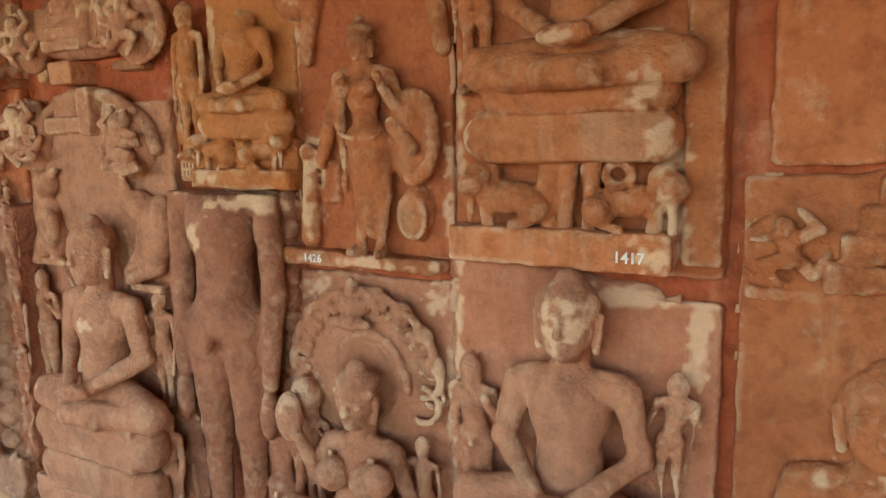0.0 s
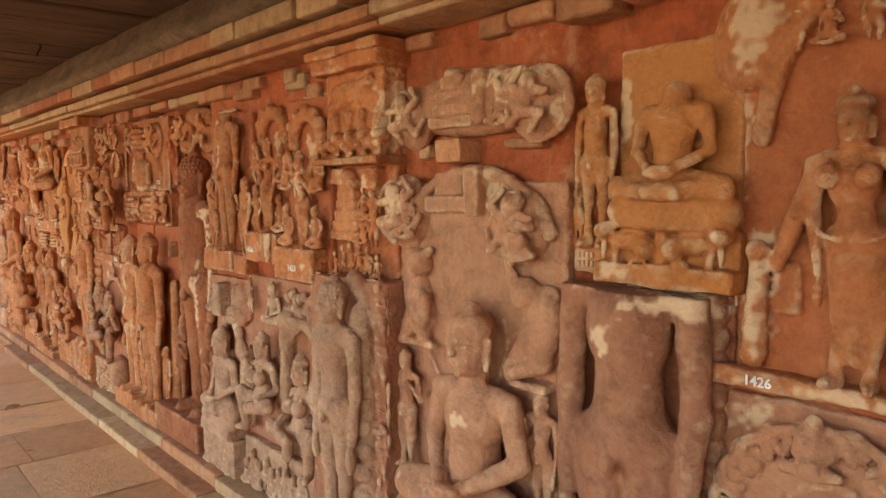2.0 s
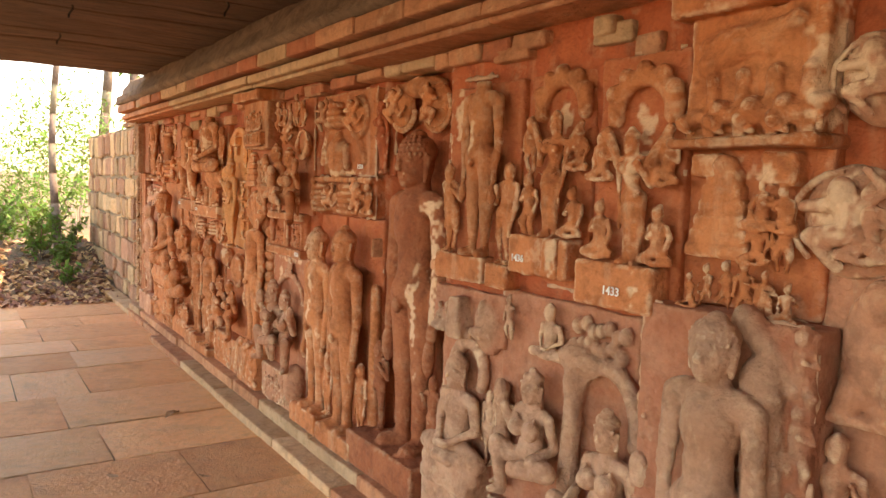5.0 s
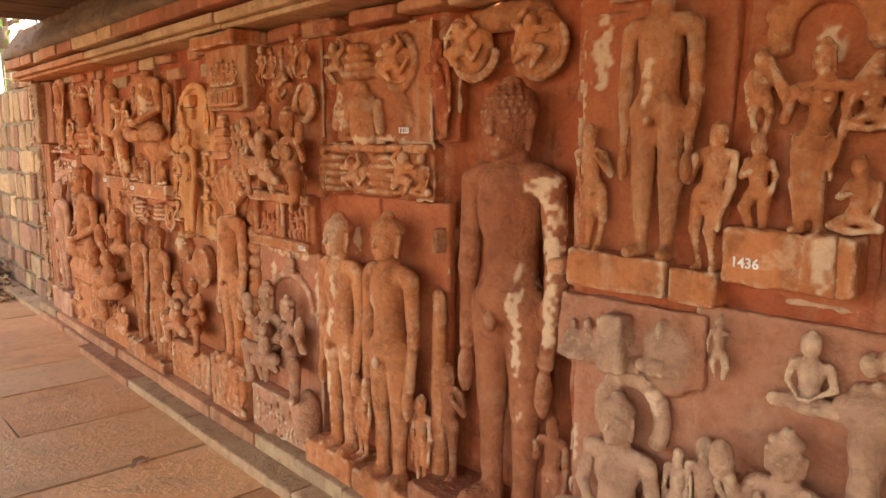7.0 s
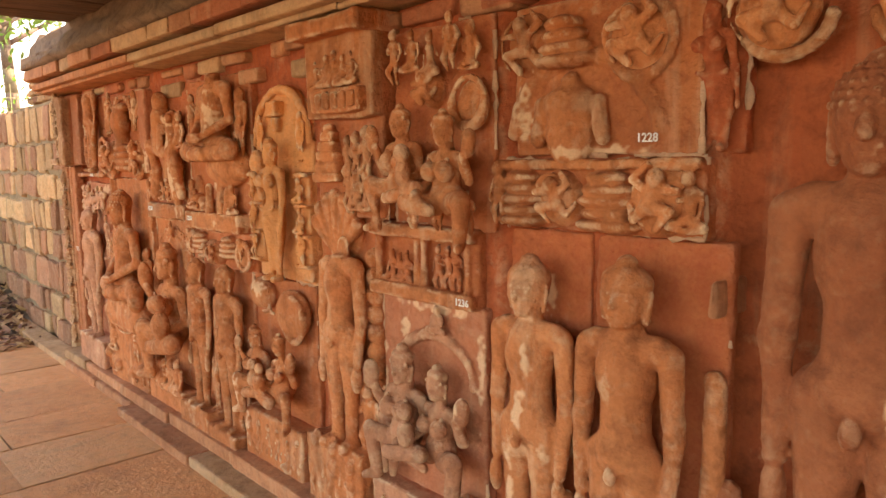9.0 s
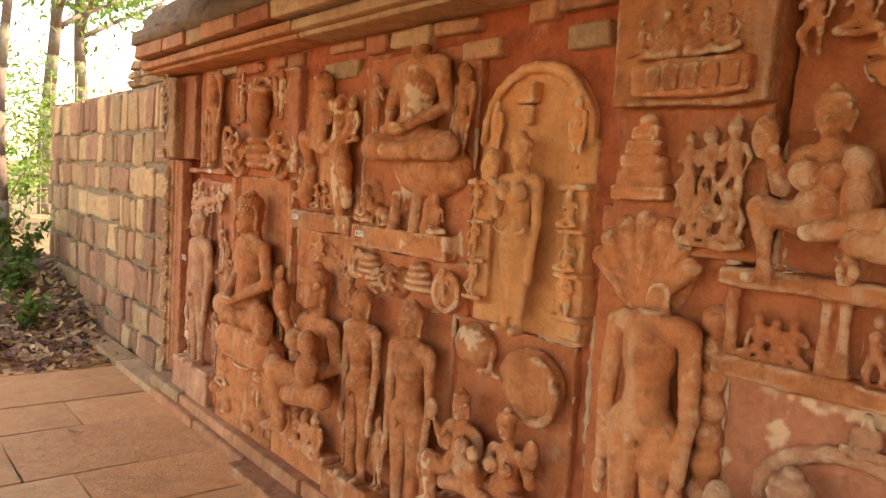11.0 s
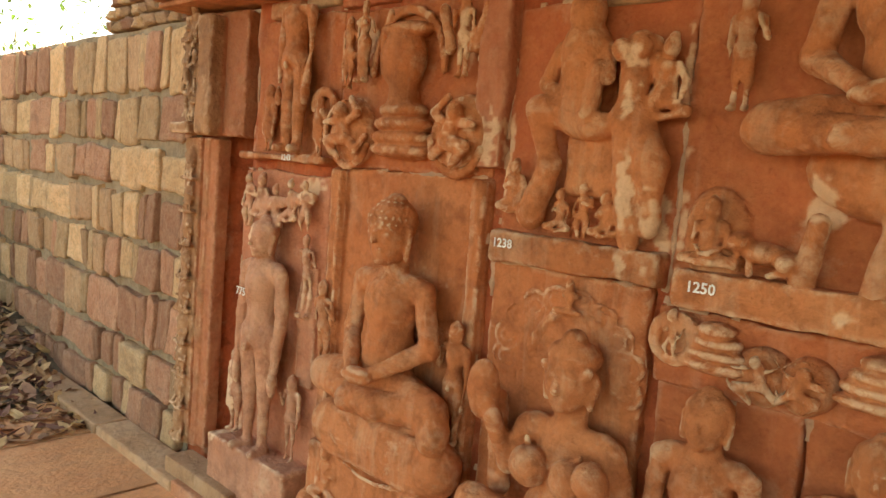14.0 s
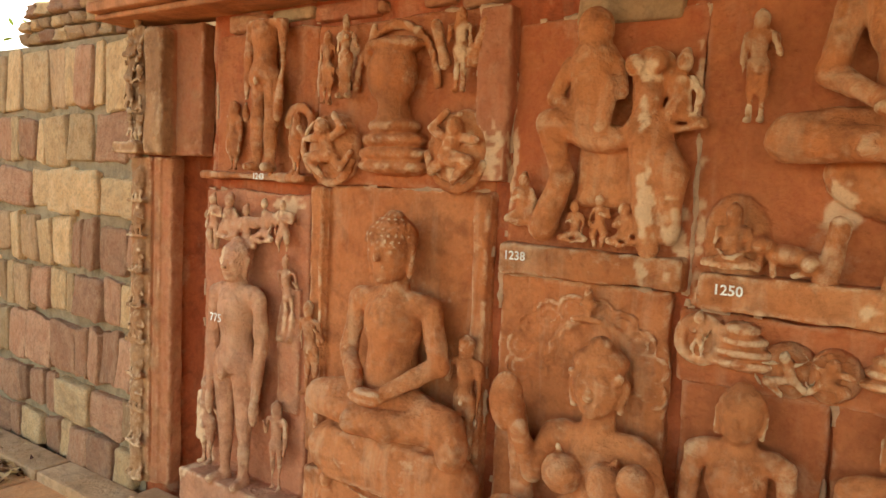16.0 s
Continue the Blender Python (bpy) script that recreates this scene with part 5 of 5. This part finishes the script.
r.wash((-7.845, 1.5, .026, .2), (-7.86, 1.7, .025, .1), (-7.865, 1.83, .05, .04), (-8.28, 1.6, .015, .2), (-7.77, 1.4, .03, .12), (-7.75, 1.8, .015, .14), (-7.85, 1.3, .02, .05))
p1238 = r.build("seated_couple_panel", ORANGE, "sandstone panel of a broken riding couple, numbered in white", "relief panel", "couple panels", red=0.8)
number("1238", -8.225, 1.31, .096, .036, p1238)

r = Relief(-8.3, -7.78, .1, 1.25, .035, seed=40)
r.ball(-8.03, 1.0, .02, .26, .23, .03)
for i in range(10):
    a = radians(-10 + 22 * i)
    r.ring(-8.02 + .2 * math.cos(a), 1.0 + .17 * math.sin(a), .042, .045, .04, .007, start=math.degrees(a) - 60, stop=math.degrees(a) + 200, k=.003)
    r.ring(-8.02 + .2 * math.cos(a), 1.0 + .17 * math.sin(a), .042, .022, .02, .006, k=.003)
r.ball(-7.99, .98, .1, .13, .16, .065, cut=True)
r.ring(-7.99, .97, .045, .14, .18, .014, start=0, stop=180)
r.sit(-8.0, 1.14, .1, .07)
r.ease(-7.93, .29, .845, .12, child=True, arch=False)
r.limb((-8.2, .86, .09), (-8.16, .62, .1), .03, .035)
r.begin("plinth")
r.block(-8.3, -7.79, .1, .24, .14)
r.end()
r.tangle(-8.24, -7.84, .22, .3, .12, 4, .2)
r.build("seated_goddess_panel", ORANGE, "orange sandstone mother goddess with a child beneath a scrolled arch", "relief panel", "seated goddesses", red=0.15)

r = Relief(-9.1, -8.34, .1, 1.49, .03, seed=41)
r.block(-9.1, -9.01, .5, 1.48, .05)
r.block(-9.045, -9.02, .6, 1.48, .065)
r.block(-8.4, -8.345, .6, 1.48, .05)
r.block(-9.0, -8.3, .1, .5, .15)
r.cushion(-8.97, -8.3, .5, .68, .19)
r.ball(-8.64, .6, .13, .3, .14, .09)
for q in range(5):
    r.ring(-8.64, .68, .215 - .004 * q, .1 + .05 * q, .07 + .035 * q, .008, start=200, stop=340, k=.004)
r.sit(-8.645, .7, .715, .13, curls=True, wide=.95)
r.begin("attendant")
r.stand(-9.065, .72, .34, .07, arms="bent", sway=.03)
r.end()
r.begin("attendant")
r.stand(-8.385, .66, .38, .08, side=-1, arms="bent")
r.end()
r.ball(-8.36, .72, .2, .055, .07, .06)
for bx, sd in ((-8.88, -1), (-8.45, 1)):
    r.beast(bx, .16, .24, .15, sd)
    r.mini(bx, .3, .22, .16)
r.build("seated_figure_panel", ORANGE, "sandstone seated figure with curled hair on a draped throne", "relief panel", "seated figures", red=0.15)

r = Relief(-9.1, -8.34, 1.49, 2.05, .03, seed=42)
for i, (hw, zz) in enumerate(((.155, 1.56), (.145, 1.6), (.125, 1.645), (.1, 1.69))):
    r.ball(-8.715, zz, .05 + .006 * i, hw, .028, .075, k=.003)
r.limb((-8.72, 1.71, .07), (-8.72, 1.78, .08), .06, .05)
r.ball(-8.725, 1.86, .08, .1, .1, .07)
r.ball(-8.725, 1.95, .07, .12, .03, .06, k=.004)
for cx, sd in ((-8.99, 1), (-8.46, -1)):
    r.ball(cx, 1.615, .03, .115, .13, .05)
    r.begin("attendant")
    r.curl(cx, 1.615, .12, .08, sd)
    r.end()
    r.ring(cx, 1.615, .07, .1, .12, .016, start=200, stop=340)
r.stand(-8.93, 1.79, .27, .08, female=True, arms="bent")
r.stand(-9.03, 1.77, .25, .06)
r.ring(-8.73, 1.82, .05, .17, .2, .014, start=0, stop=180)
r.stand(-8.46, 1.79, .25, .08, arms="bent", side=-1)
r.limb((-8.41, 1.88, .07), (-8.38, 2.0, .07), .022, .018)
r.limb((-8.52, 1.88, .07), (-8.56, 2.0, .07), .022, .018)
r.limb((-8.84, 1.9, .06), (-8.82, 2.02, .06), .02, .016)
r.wash((-8.45, 1.58, .06, .1), (-8.46, 1.9, .05, .08), (-8.95, 1.95, .04, .1))
r.build("carved_canopy", ORANGE, "sandstone canopy fragment with a head above a tower and attendants", "relief panel", "canopies")

r = Relief(-8.4, -8.29, 1.52, 2.04, .07, seed=43, ragged=.012)
r.wash((-8.34, 1.6, .06, .1))
r.build("stone_fragment", PINK, "pale broken upright sandstone fragment with a lime-white foot", "fragment")

r = Relief(-9.72, -9.12, .1, 1.45, .03, seed=44, ragged=.008)
r.stand(-9.43, .3, .95, .11, wide=1.08)
r.block(-9.7, -9.13, .1, .31, .16)
r.block(-9.26, -9.14, .62, 1.1, .05)
for q in range(5):
    r.mini(-9.62 + .1 * q, 1.22 + .03 * (q % 2), .19, .06)
r.limb((-9.55, 1.3, .07), (-9.2, 1.36, .06), .03, .025)
r.stand(-9.2, .9, .32, .06, arms="bent", sway=.04)
r.stand(-9.63, .32, .36, .08, arms="bent")
r.stand(-9.22, .32, .34, .08, arms="bent", side=-1)
r.wash((-9.25, 1.4, .1, .05), (-9.66, .5, .03, .3), (-9.45, 1.2, .03, .05))
p775 = r.build("standing_figure", PINK, "pink sandstone standing figure with scratched numbers on its chest", "sculpture", "standing figures", red=0.5)
scratched = number("775", -9.43, .97, .2, .045, p775)
scratched.data.offset = 0.0

r = Relief(-9.66, -9.1, 1.49, 2.06, .03, seed=45, ragged=.008)
r.block(-9.69, -9.1, 1.49, 1.522, .09)
r.stand(-9.32, 1.53, .68, .09, head=False)
r.stand(-9.52, 1.525, .26, .06)
r.stand(-9.155, 1.525, .21, .08, arms="bent")
r.ring(-9.155, 1.7, .06, .06, .06, .016, start=0, stop=180)
r.block(-10, -9, 2.08, 2.4, .4, w0=-.1, cut=True)
p1243 = r.build("standing_torso", ORANGE, "sandstone headless standing figure on a thin numbered ledge", "sculpture", "standing figures")
number("1243", -9.33, 1.506, .097, .032, p1243)

# broken lime mortar along the edges of the slabs
def seams():
    V, F = [], []
    R = random.Random(77)
    for (x0, x1, z0, z1), depth, sd in PANELS:
        loop = [(x0, z0), (x1, z0), (x1, z1), (x0, z1), (x0, z0)]
        for (ax, az), (bx, bz) in zip(loop, loop[1:]):
            n = max(2, int(math.hypot(bx - ax, bz - az) / .018))
            prev = None
            for i in range(n + 1):
                t = i / n
                x, z = ax + (bx - ax) * t, az + (bz - az) * t
                f = noise.noise((x * 3.1 + sd, z * 3.1, sd * 1.7)) + .5 * noise.noise((x * 14, z * 14, sd))
                s = max(0, min(1, (f - .1) * 4)) * (.004 + .009 * R.random())
                if s < .003:
                    prev = None
                    continue
                o = len(V)
                c = Vector((x + .006 * noise.noise((x * 20, z * 20, 3)), -depth, z + .006 * noise.noise((x * 20, z * 20, 9))))
                side = Vector((0, 0, 1)) if abs(bx - ax) > abs(bz - az) else Vector((1, 0, 0))
                for k in range(7):
                    a = 2 * math.pi * k / 7
                    V.append((c + side * (s * 1.1 * math.cos(a) * R.uniform(.7, 1.2)) + Vector((0, -1, 0)) * (s * .6 * math.sin(a)))[:])
                if prev is not None:
                    F += [(prev + k, prev + (k + 1) % 7, o + (k + 1) % 7, o + k) for k in range(7)]
                prev = o
    me = mesh_of("lime_mortar", np.array(V), np.array(F))
    me.materials.append(LIME)
    ob = new("lime_mortar", me)
    ob.parent = wall_main
    return tagged(ob, "broken whitish lime mortar along slab edges")


seams()

# small stones packed between the panels
for cx, cz, wd, hg, mt in ((-2.08, 1.71, .05, .05, DBUFF), (-1.6, 1.72, .16, .03, DORANGE), (-3.98, 1.2, .07, .05, DORANGE), (-4.57, 1.22, .025, .1, DORANGE), (-6.5, 1.99, .16, .08, DBUFF), (-7.0, 2.0, .2, .07, DORANGE),
                           (-7.95, 2.0, .3, .08, DBUFF), (-8.9, 2.09, .2, .04, DORANGE), (-5.3, 2.09, .18, .05, DRED), (-2.98, 2.06, .16, .07, DBUFF), (-2.83, 2.0, .1, .08, DORANGE), (-3.5, 2.06, .2, .05, DORANGE)):
    bm = bmesh.new()
    add_box(bm, cx - wd / 2, cx + wd / 2, WALL - .04, .2, cz - hg / 2, cz + hg / 2, .012, 2, .006)
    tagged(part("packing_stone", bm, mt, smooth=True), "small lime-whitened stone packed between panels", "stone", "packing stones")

# -- carved jamb at the end of the carved wall --
r = Relief(-10.2, -9.93, .12, 1.57, .05, seed=46)
r.block(-10.2, -10.05, .12, 1.57, .07, .01)
r.block(-10.04, -9.995, .12, 1.57, .06, .005)
r.block(-9.99, -9.95, .12, 1.57, .025, .004)
for i in range(9):
    zz = .14 + .155 * i
    r.ball(-10.11, zz + .09, .085, .035, .06, .035)
    r.tangle(-10.15, -10.08, zz, zz + .09, .085, 3, .12)
    r.block(-10.19, -10.06, zz - .012, zz + .008, .1, .008)
r.build("door_jamb", JAMB, "carved buff sandstone door jamb with a column of small dancers", "jamb")
r = Relief(-10.22, -9.73, 1.58, 2.12, .05, seed=47, ragged=.008)
r.begin("ledge")
r.block(-10.24, -10.06, 1.58, 1.635, .14)
r.end()
r.block(-10.2, -10.04, 1.63, 2.12, .08)
r.begin("shaft")
r.block(-10.02, -9.9, 1.58, 2.1, .13, .02)
r.end()
for i in range(4):
    r.tangle(-10.18, -10.06, 1.64 + .12 * i, 1.74 + .12 * i, .1, 5, .13)
r.build("jamb_capital", JAMB, "deeply carved sandstone capital block above the jamb", "capital")

# ---- outside: ground, leaf litter, plants, trees, lattice ----
def rise(x, y):
    """Height of the bank outside."""
    t = min(1, max(0, (-10.9 - x) / 3.5))
    s = min(1, max(0, (y + 9) / 9)) if y < 0 else 1
    return (0.45 * t * t * (3 - 2 * t)) * s + 0.05 * noise.noise((x * .8, y * .8, 0)) * t - .02 * (1 - t)


bm = bmesh.new()
xs = [-900, -300, -100, -45, -30, -24] + [-20 + .4 * i for i in range(24)] + [-10.4, -9, -6, 0, 6, 30, 200, 900]
ys = [-900, -200, -40, -16, -9] + [-7 + .4 * i for i in range(17)] + [0, .5, 2, 5, 12, 30, 100, 900]
grid = [[bm.verts.new((x, y, rise(x, y) - (.2 if (x > -10.8 and -3.35 < y < .5) else .03 if x > -10.8 else 0))) for y in ys] for x in xs]
for i in range(len(xs) - 1):
    for j in range(len(ys) - 1):
        bm.faces.new((grid[i][j], grid[i + 1][j], grid[i + 1][j + 1], grid[i][j + 1]))
ground = tagged(part("ground", bm, EARTH, smooth=True), "dry brown earth bank outside the gallery", "ground", kind="structure")


def leaf_mesh(name, spots, size, material, flat, seed, curl=.3):
    """Many small pointed leaves, each bent along its rib."""
    R = random.Random(seed)
    V, F = [], []
    for (x, y, z) in spots:
        s = size * R.uniform(.6, 1.4)
        m = Matrix.Translation((x, y, z)) @ Euler((R.uniform(-flat, flat), R.uniform(-flat, flat), R.uniform(0, 6.3))).to_matrix().to_4x4()
        c = R.uniform(-curl, curl) * s
        o = len(V)
        for p in ((-s, 0, c), (-.3 * s, -.38 * s, .4 * abs(c)), (-.1 * s, 0, 0), (-.3 * s, .38 * s, .4 * abs(c)), (.55 * s, -.28 * s, .3 * abs(c)), (.55 * s, .28 * s, .3 * abs(c)), (s, 0, c)):
            V.append((m @ Vector(p))[:])
        F += [(o, o + 1, o + 2, o + 3), (o + 2, o + 1, o + 4, o + 6), (o + 2, o + 6, o + 5, o + 3)]
    me = mesh_of(name, np.array(V), np.array(F), False)
    me.materials.append(material)
    return me


RL = random.Random(21)
spots = []
for _ in range(5200):
    x = -10.75 - abs(RL.gauss(0, 1)) * 1.9
    y = RL.uniform(-4.5, -.02) if RL.random() < .8 else RL.uniform(-9, 0)
    spots.append((x, y, rise(x, y) + RL.uniform(.005, .05)))
tagged(new("leaf_litter", leaf_mesh("leaf_litter", spots, .06, DRYLEAF, .7, 31)), "carpet of curled brown dry leaves on the bank", "leaves", kind="stuff")


for k, (lx, ly) in enumerate(((-5.19, -1.11), (-4.96, -.71), (-9.31, -.76), (-6.1, -.6))):
    lf = new("fallen_leaf", leaf_mesh("fallen_leaf", [(0, 0, 0)], .055, DRYLEAF, .15, 90 + k, .35))
    lf.location = (lx, ly, .012)
    tagged(lf, "single curled brown leaf lying on the paving", "leaf", "fallen leaves")


def plant(x, y, h, n, seed):
    R = random.Random(seed)
    z0 = rise(x, y)
    root = new("shrub")
    root.location = (x, y, z0)
    bm = bmesh.new()
    pts = []
    for k in range(7):
        a, l = R.uniform(0, 6.3), h * R.uniform(.6, 1.1)
        tip = Vector((math.cos(a) * l * .5, math.sin(a) * l * .5, l))
        for q in range(4):
            p0, p1 = tip * (q / 4) ** 1.1, tip * ((q + 1) / 4) ** 1.1
            d = p1 - p0
            bmesh.ops.create_cone(bm, cap_ends=False, segments=5, radius1=.007, radius2=.005, depth=d.length, matrix=Matrix.Translation((p0 + p1) / 2) @ d.to_track_quat("Z", "Y").to_matrix().to_4x4())
        for _ in range(n // 7):
            t = R.uniform(.25, 1.05)
            pts.append((tip.x * t + R.gauss(0, .09 * h), tip.y * t + R.gauss(0, .09 * h), max(.02, tip.z * t + R.gauss(0, .07 * h))))
    part("stem", bm, BARK, root)
    lv = new("foliage", leaf_mesh("foliage", pts, .05, LEAF, 1.0, seed))
    lv.parent = root
    return tagged(root, "leafy bright green shrub among dry leaves", "shrub", "shrubs")


for k, (px, py, ph, pn) in enumerate(((-13.2, -.75, .75, 420), (-14.2, -1.2, .8, 420), (-13.8, -2.0, .6, 300), (-15.4, -.5, 1.0, 500), (-12.4, -1.5, .35, 160), (-16.0, -2.2, .9, 420), (-11.9, -.55, .3, 110), (-17.5, -1.0, 1.2, 500), (-15.2, -3.4, .7, 300), (-13.5, -.4, .5, 320), (-12.9, -.5, .35, 200), (-16.8, .2, 2.2, 1300), (-18.5, -1.6, 2.6, 1500), (-18.0, 1.2, 2.8, 1500), (-17.2, -3.4, 2.4, 1300), (-20.5, -.4, 3.2, 1700))):
    plant(px, py, ph, pn, 50 + k)


def tree(x, y, h, r, lean, crown, seed, n=2600):
    R = random.Random(seed)
    z0 = rise(x, y) - .1
    root = new("tree")
    root.location = (x, y, z0)
    bm = bmesh.new()

    def tube(pts, r0, r1):
        for i in range(len(pts) - 1):
            a, b = pts[i], pts[i + 1]
            ra, rb = r0 + (r1 - r0) * i / (len(pts) - 1), r0 + (r1 - r0) * (i + 1) / (len(pts) - 1)
            d = b - a
            bmesh.ops.create_cone(bm, cap_ends=True, segments=10, radius1=ra, radius2=rb, depth=d.length * 1.04, matrix=Matrix.Translation((a + b) / 2) @ d.to_track_quat("Z", "Y").to_matrix().to_4x4())

    trunk = [Vector((lean[0] * t * t * h + .05 * math.sin(t * 9 + seed), lean[1] * t * t * h + .05 * math.cos(t * 7 + seed), h * t)) for t in [i / 12 for i in range(13)]]
    tube(trunk, r, r * .45)
    tips = []
    for k in range(9):
        base = trunk[7 + k % 6]
        a = k * 2.4
        l = crown * R.uniform(.6, 1.1)
        pts = [base + Vector((math.cos(a) * l * t, math.sin(a) * l * t, l * (.5 * t + .2 * t * t) + .06 * math.sin(6 * t + k))) for t in (0, .25, .5, .75, 1)]
        tube(pts, r * .35, r * .1)
        tips += pts[2:]
    part("trunk", bm, BARK, root, smooth=True)
    spots = []
    for _ in range(n):
        t = R.choice(tips)
        spots.append((t.x + R.gauss(0, crown * .2), t.y + R.gauss(0, crown * .2), t.z + R.gauss(0, crown * .16)))
    lv = new("crown", leaf_mesh("crown", spots, .085, LEAF, 1.3, seed + 1))
    lv.parent = root
    return tagged(root, "slender leafy tree with a pale trunk outside", "tree", "trees")


tree(-13.4, -.52, 5.2, .06, (-.01, .015), 1.8, 70, 1800)
tree(-21.5, 1.4, 6.5, .16, (.03, .02), 2.6, 71, 3000)
tree(-23.0, -3.5, 7.0, .2, (-.02, .03), 3.0, 72, 3000)
tree(-17.0, -5.5, 6.0, .15, (.02, .02), 2.4, 73)
tree(-26.0, 3.0, 7.5, .2, (.01, .0), 3.2, 74, 3000)

# lattice fence on the far side
lat = tagged(new("lattice_fence"), "pale open lattice fence beyond the wall", "fence")
lat.location = (-19.5, 0, 0)
for k in range(44):
    bm = bmesh.new()
    add_box(bm, -.006, .006, -3.0 + .14 * k - .006, -3.0 + .14 * k + .006, .3, 3.1)
    part("upright", bm, FENCE, lat)
for k in range(10):
    bm = bmesh.new()
    add_box(bm, .006, .016, -3.1, 3.1, .5 + .26 * k, .51 + .26 * k)
    part("rail", bm, FENCE, lat)

# ---- pieces: masonry blocks and paving ----
def block_meshes(material, count, seed, bev, lump=0.0):
    out = []
    R = random.Random(seed)
    for k in range(count):
        bm = bmesh.new()
        add_box(bm, -.5, .5, -.5, .5, -.5, .5)
        for v in bm.verts:
            v.co += Vector((R.uniform(-.05, .05), R.uniform(-.12, .02) if v.co.y < 0 else 0, R.uniform(-.06, .06))) * (lump * 14 + .2)
        bmesh.ops.bevel(bm, geom=bm.edges[:], offset=bev, segments=2, affect="EDGES", profile=.6)
        if lump:
            bmesh.ops.subdivide_edges(bm, edges=[e for e in bm.edges if e.calc_length() > .4], cuts=3, use_grid_fill=True)
            for v in bm.verts:
                v.co += lump * noise.noise_vector(v.co * 3.0 + Vector((k * 7.1, seed * 3.3, 0)))
        me = bpy.data.meshes.new("block")
        bm.to_mesh(me)
        bm.free()
        for p in me.polygons:
            p.use_smooth = True
        me.materials.append(material)
        out.append(me)
    return out


REDS = block_meshes(REDSTONE, 5, 4, .1, .06)
POOL = block_meshes(MASON, 8, 3, .1, .06) + REDS + block_meshes(DBUFF, 3, 6, .1, .06)
RW = random.Random(9)
courses = [(.02, .22), (.24, .45), (.47, .74), (.76, 1.0), (1.02, 1.26), (1.28, 1.5), (1.52, 1.77), (1.79, 2.1)]
for z0, z1 in courses:
    x = -10.18
    while x > -14.05:
        l = RW.choice([.08, .1, .13, .16, .2, .25, .32]) * RW.uniform(.9, 1.15)
        l = min(l, x + 14.1)
        if l < .05:
            break
        hgt = (z1 - z0) * RW.choice([.86, .92, .97, 1.02]) * RW.uniform(.96, 1.02)
        dpt = RW.uniform(.055, .085)
        shared("stone", RW.choice(POOL if z0 > .7 else POOL + 2 * REDS), wall_north, Matrix.Translation((x - l / 2, .085 - dpt / 2 + .02, (z0 + z1) / 2 + RW.uniform(-.012, .012))) @ pose(0, 0, 0, RW.uniform(-3, 3), RW.uniform(-3.5, 3.5), RW.uniform(-3, 3)) @ Matrix.Diagonal((l - RW.uniform(.004, .018), dpt + .04, hgt, 1)))
        x -= l
for z0, z1 in ((2.125, 2.195), (2.2, 2.26), (2.265, 2.35)):
    x = -10.2
    while x > -11.25:
        l = RW.uniform(.08, .16)
        shared("stone", RW.choice(POOL), wall_north, Matrix.Translation((x - l / 2, .2, (z0 + z1) / 2)) @ Matrix.Diagonal((l - .008, .3, z1 - z0 - .008, 1)))
        x -= l
bm = bmesh.new()
add_box(bm, -11.25, -10.15, .075, .5, 2.06, 2.345, .01, 1)
part("upper_course_core", bm, MORTAR, wall_north)

SLABS = block_meshes(PAVER, 6, 13, .008) + block_meshes(REDPAVER, 3, 14, .008)
RP = random.Random(17)
x = 2.6
while x > -10.8:
    l = RP.uniform(.5, .8)
    y = -.15
    while y > -3.2:
        wd = RP.uniform(.45, 1.1)
        shared("paving_slab", RP.choice(SLABS), floor, Matrix.Translation((x - l / 2, y - wd / 2, -.03 + RP.uniform(-.003, .003))) @ Matrix.Diagonal((l - .014, wd - .014, .06, 1)))
        y -= wd
    x -= l
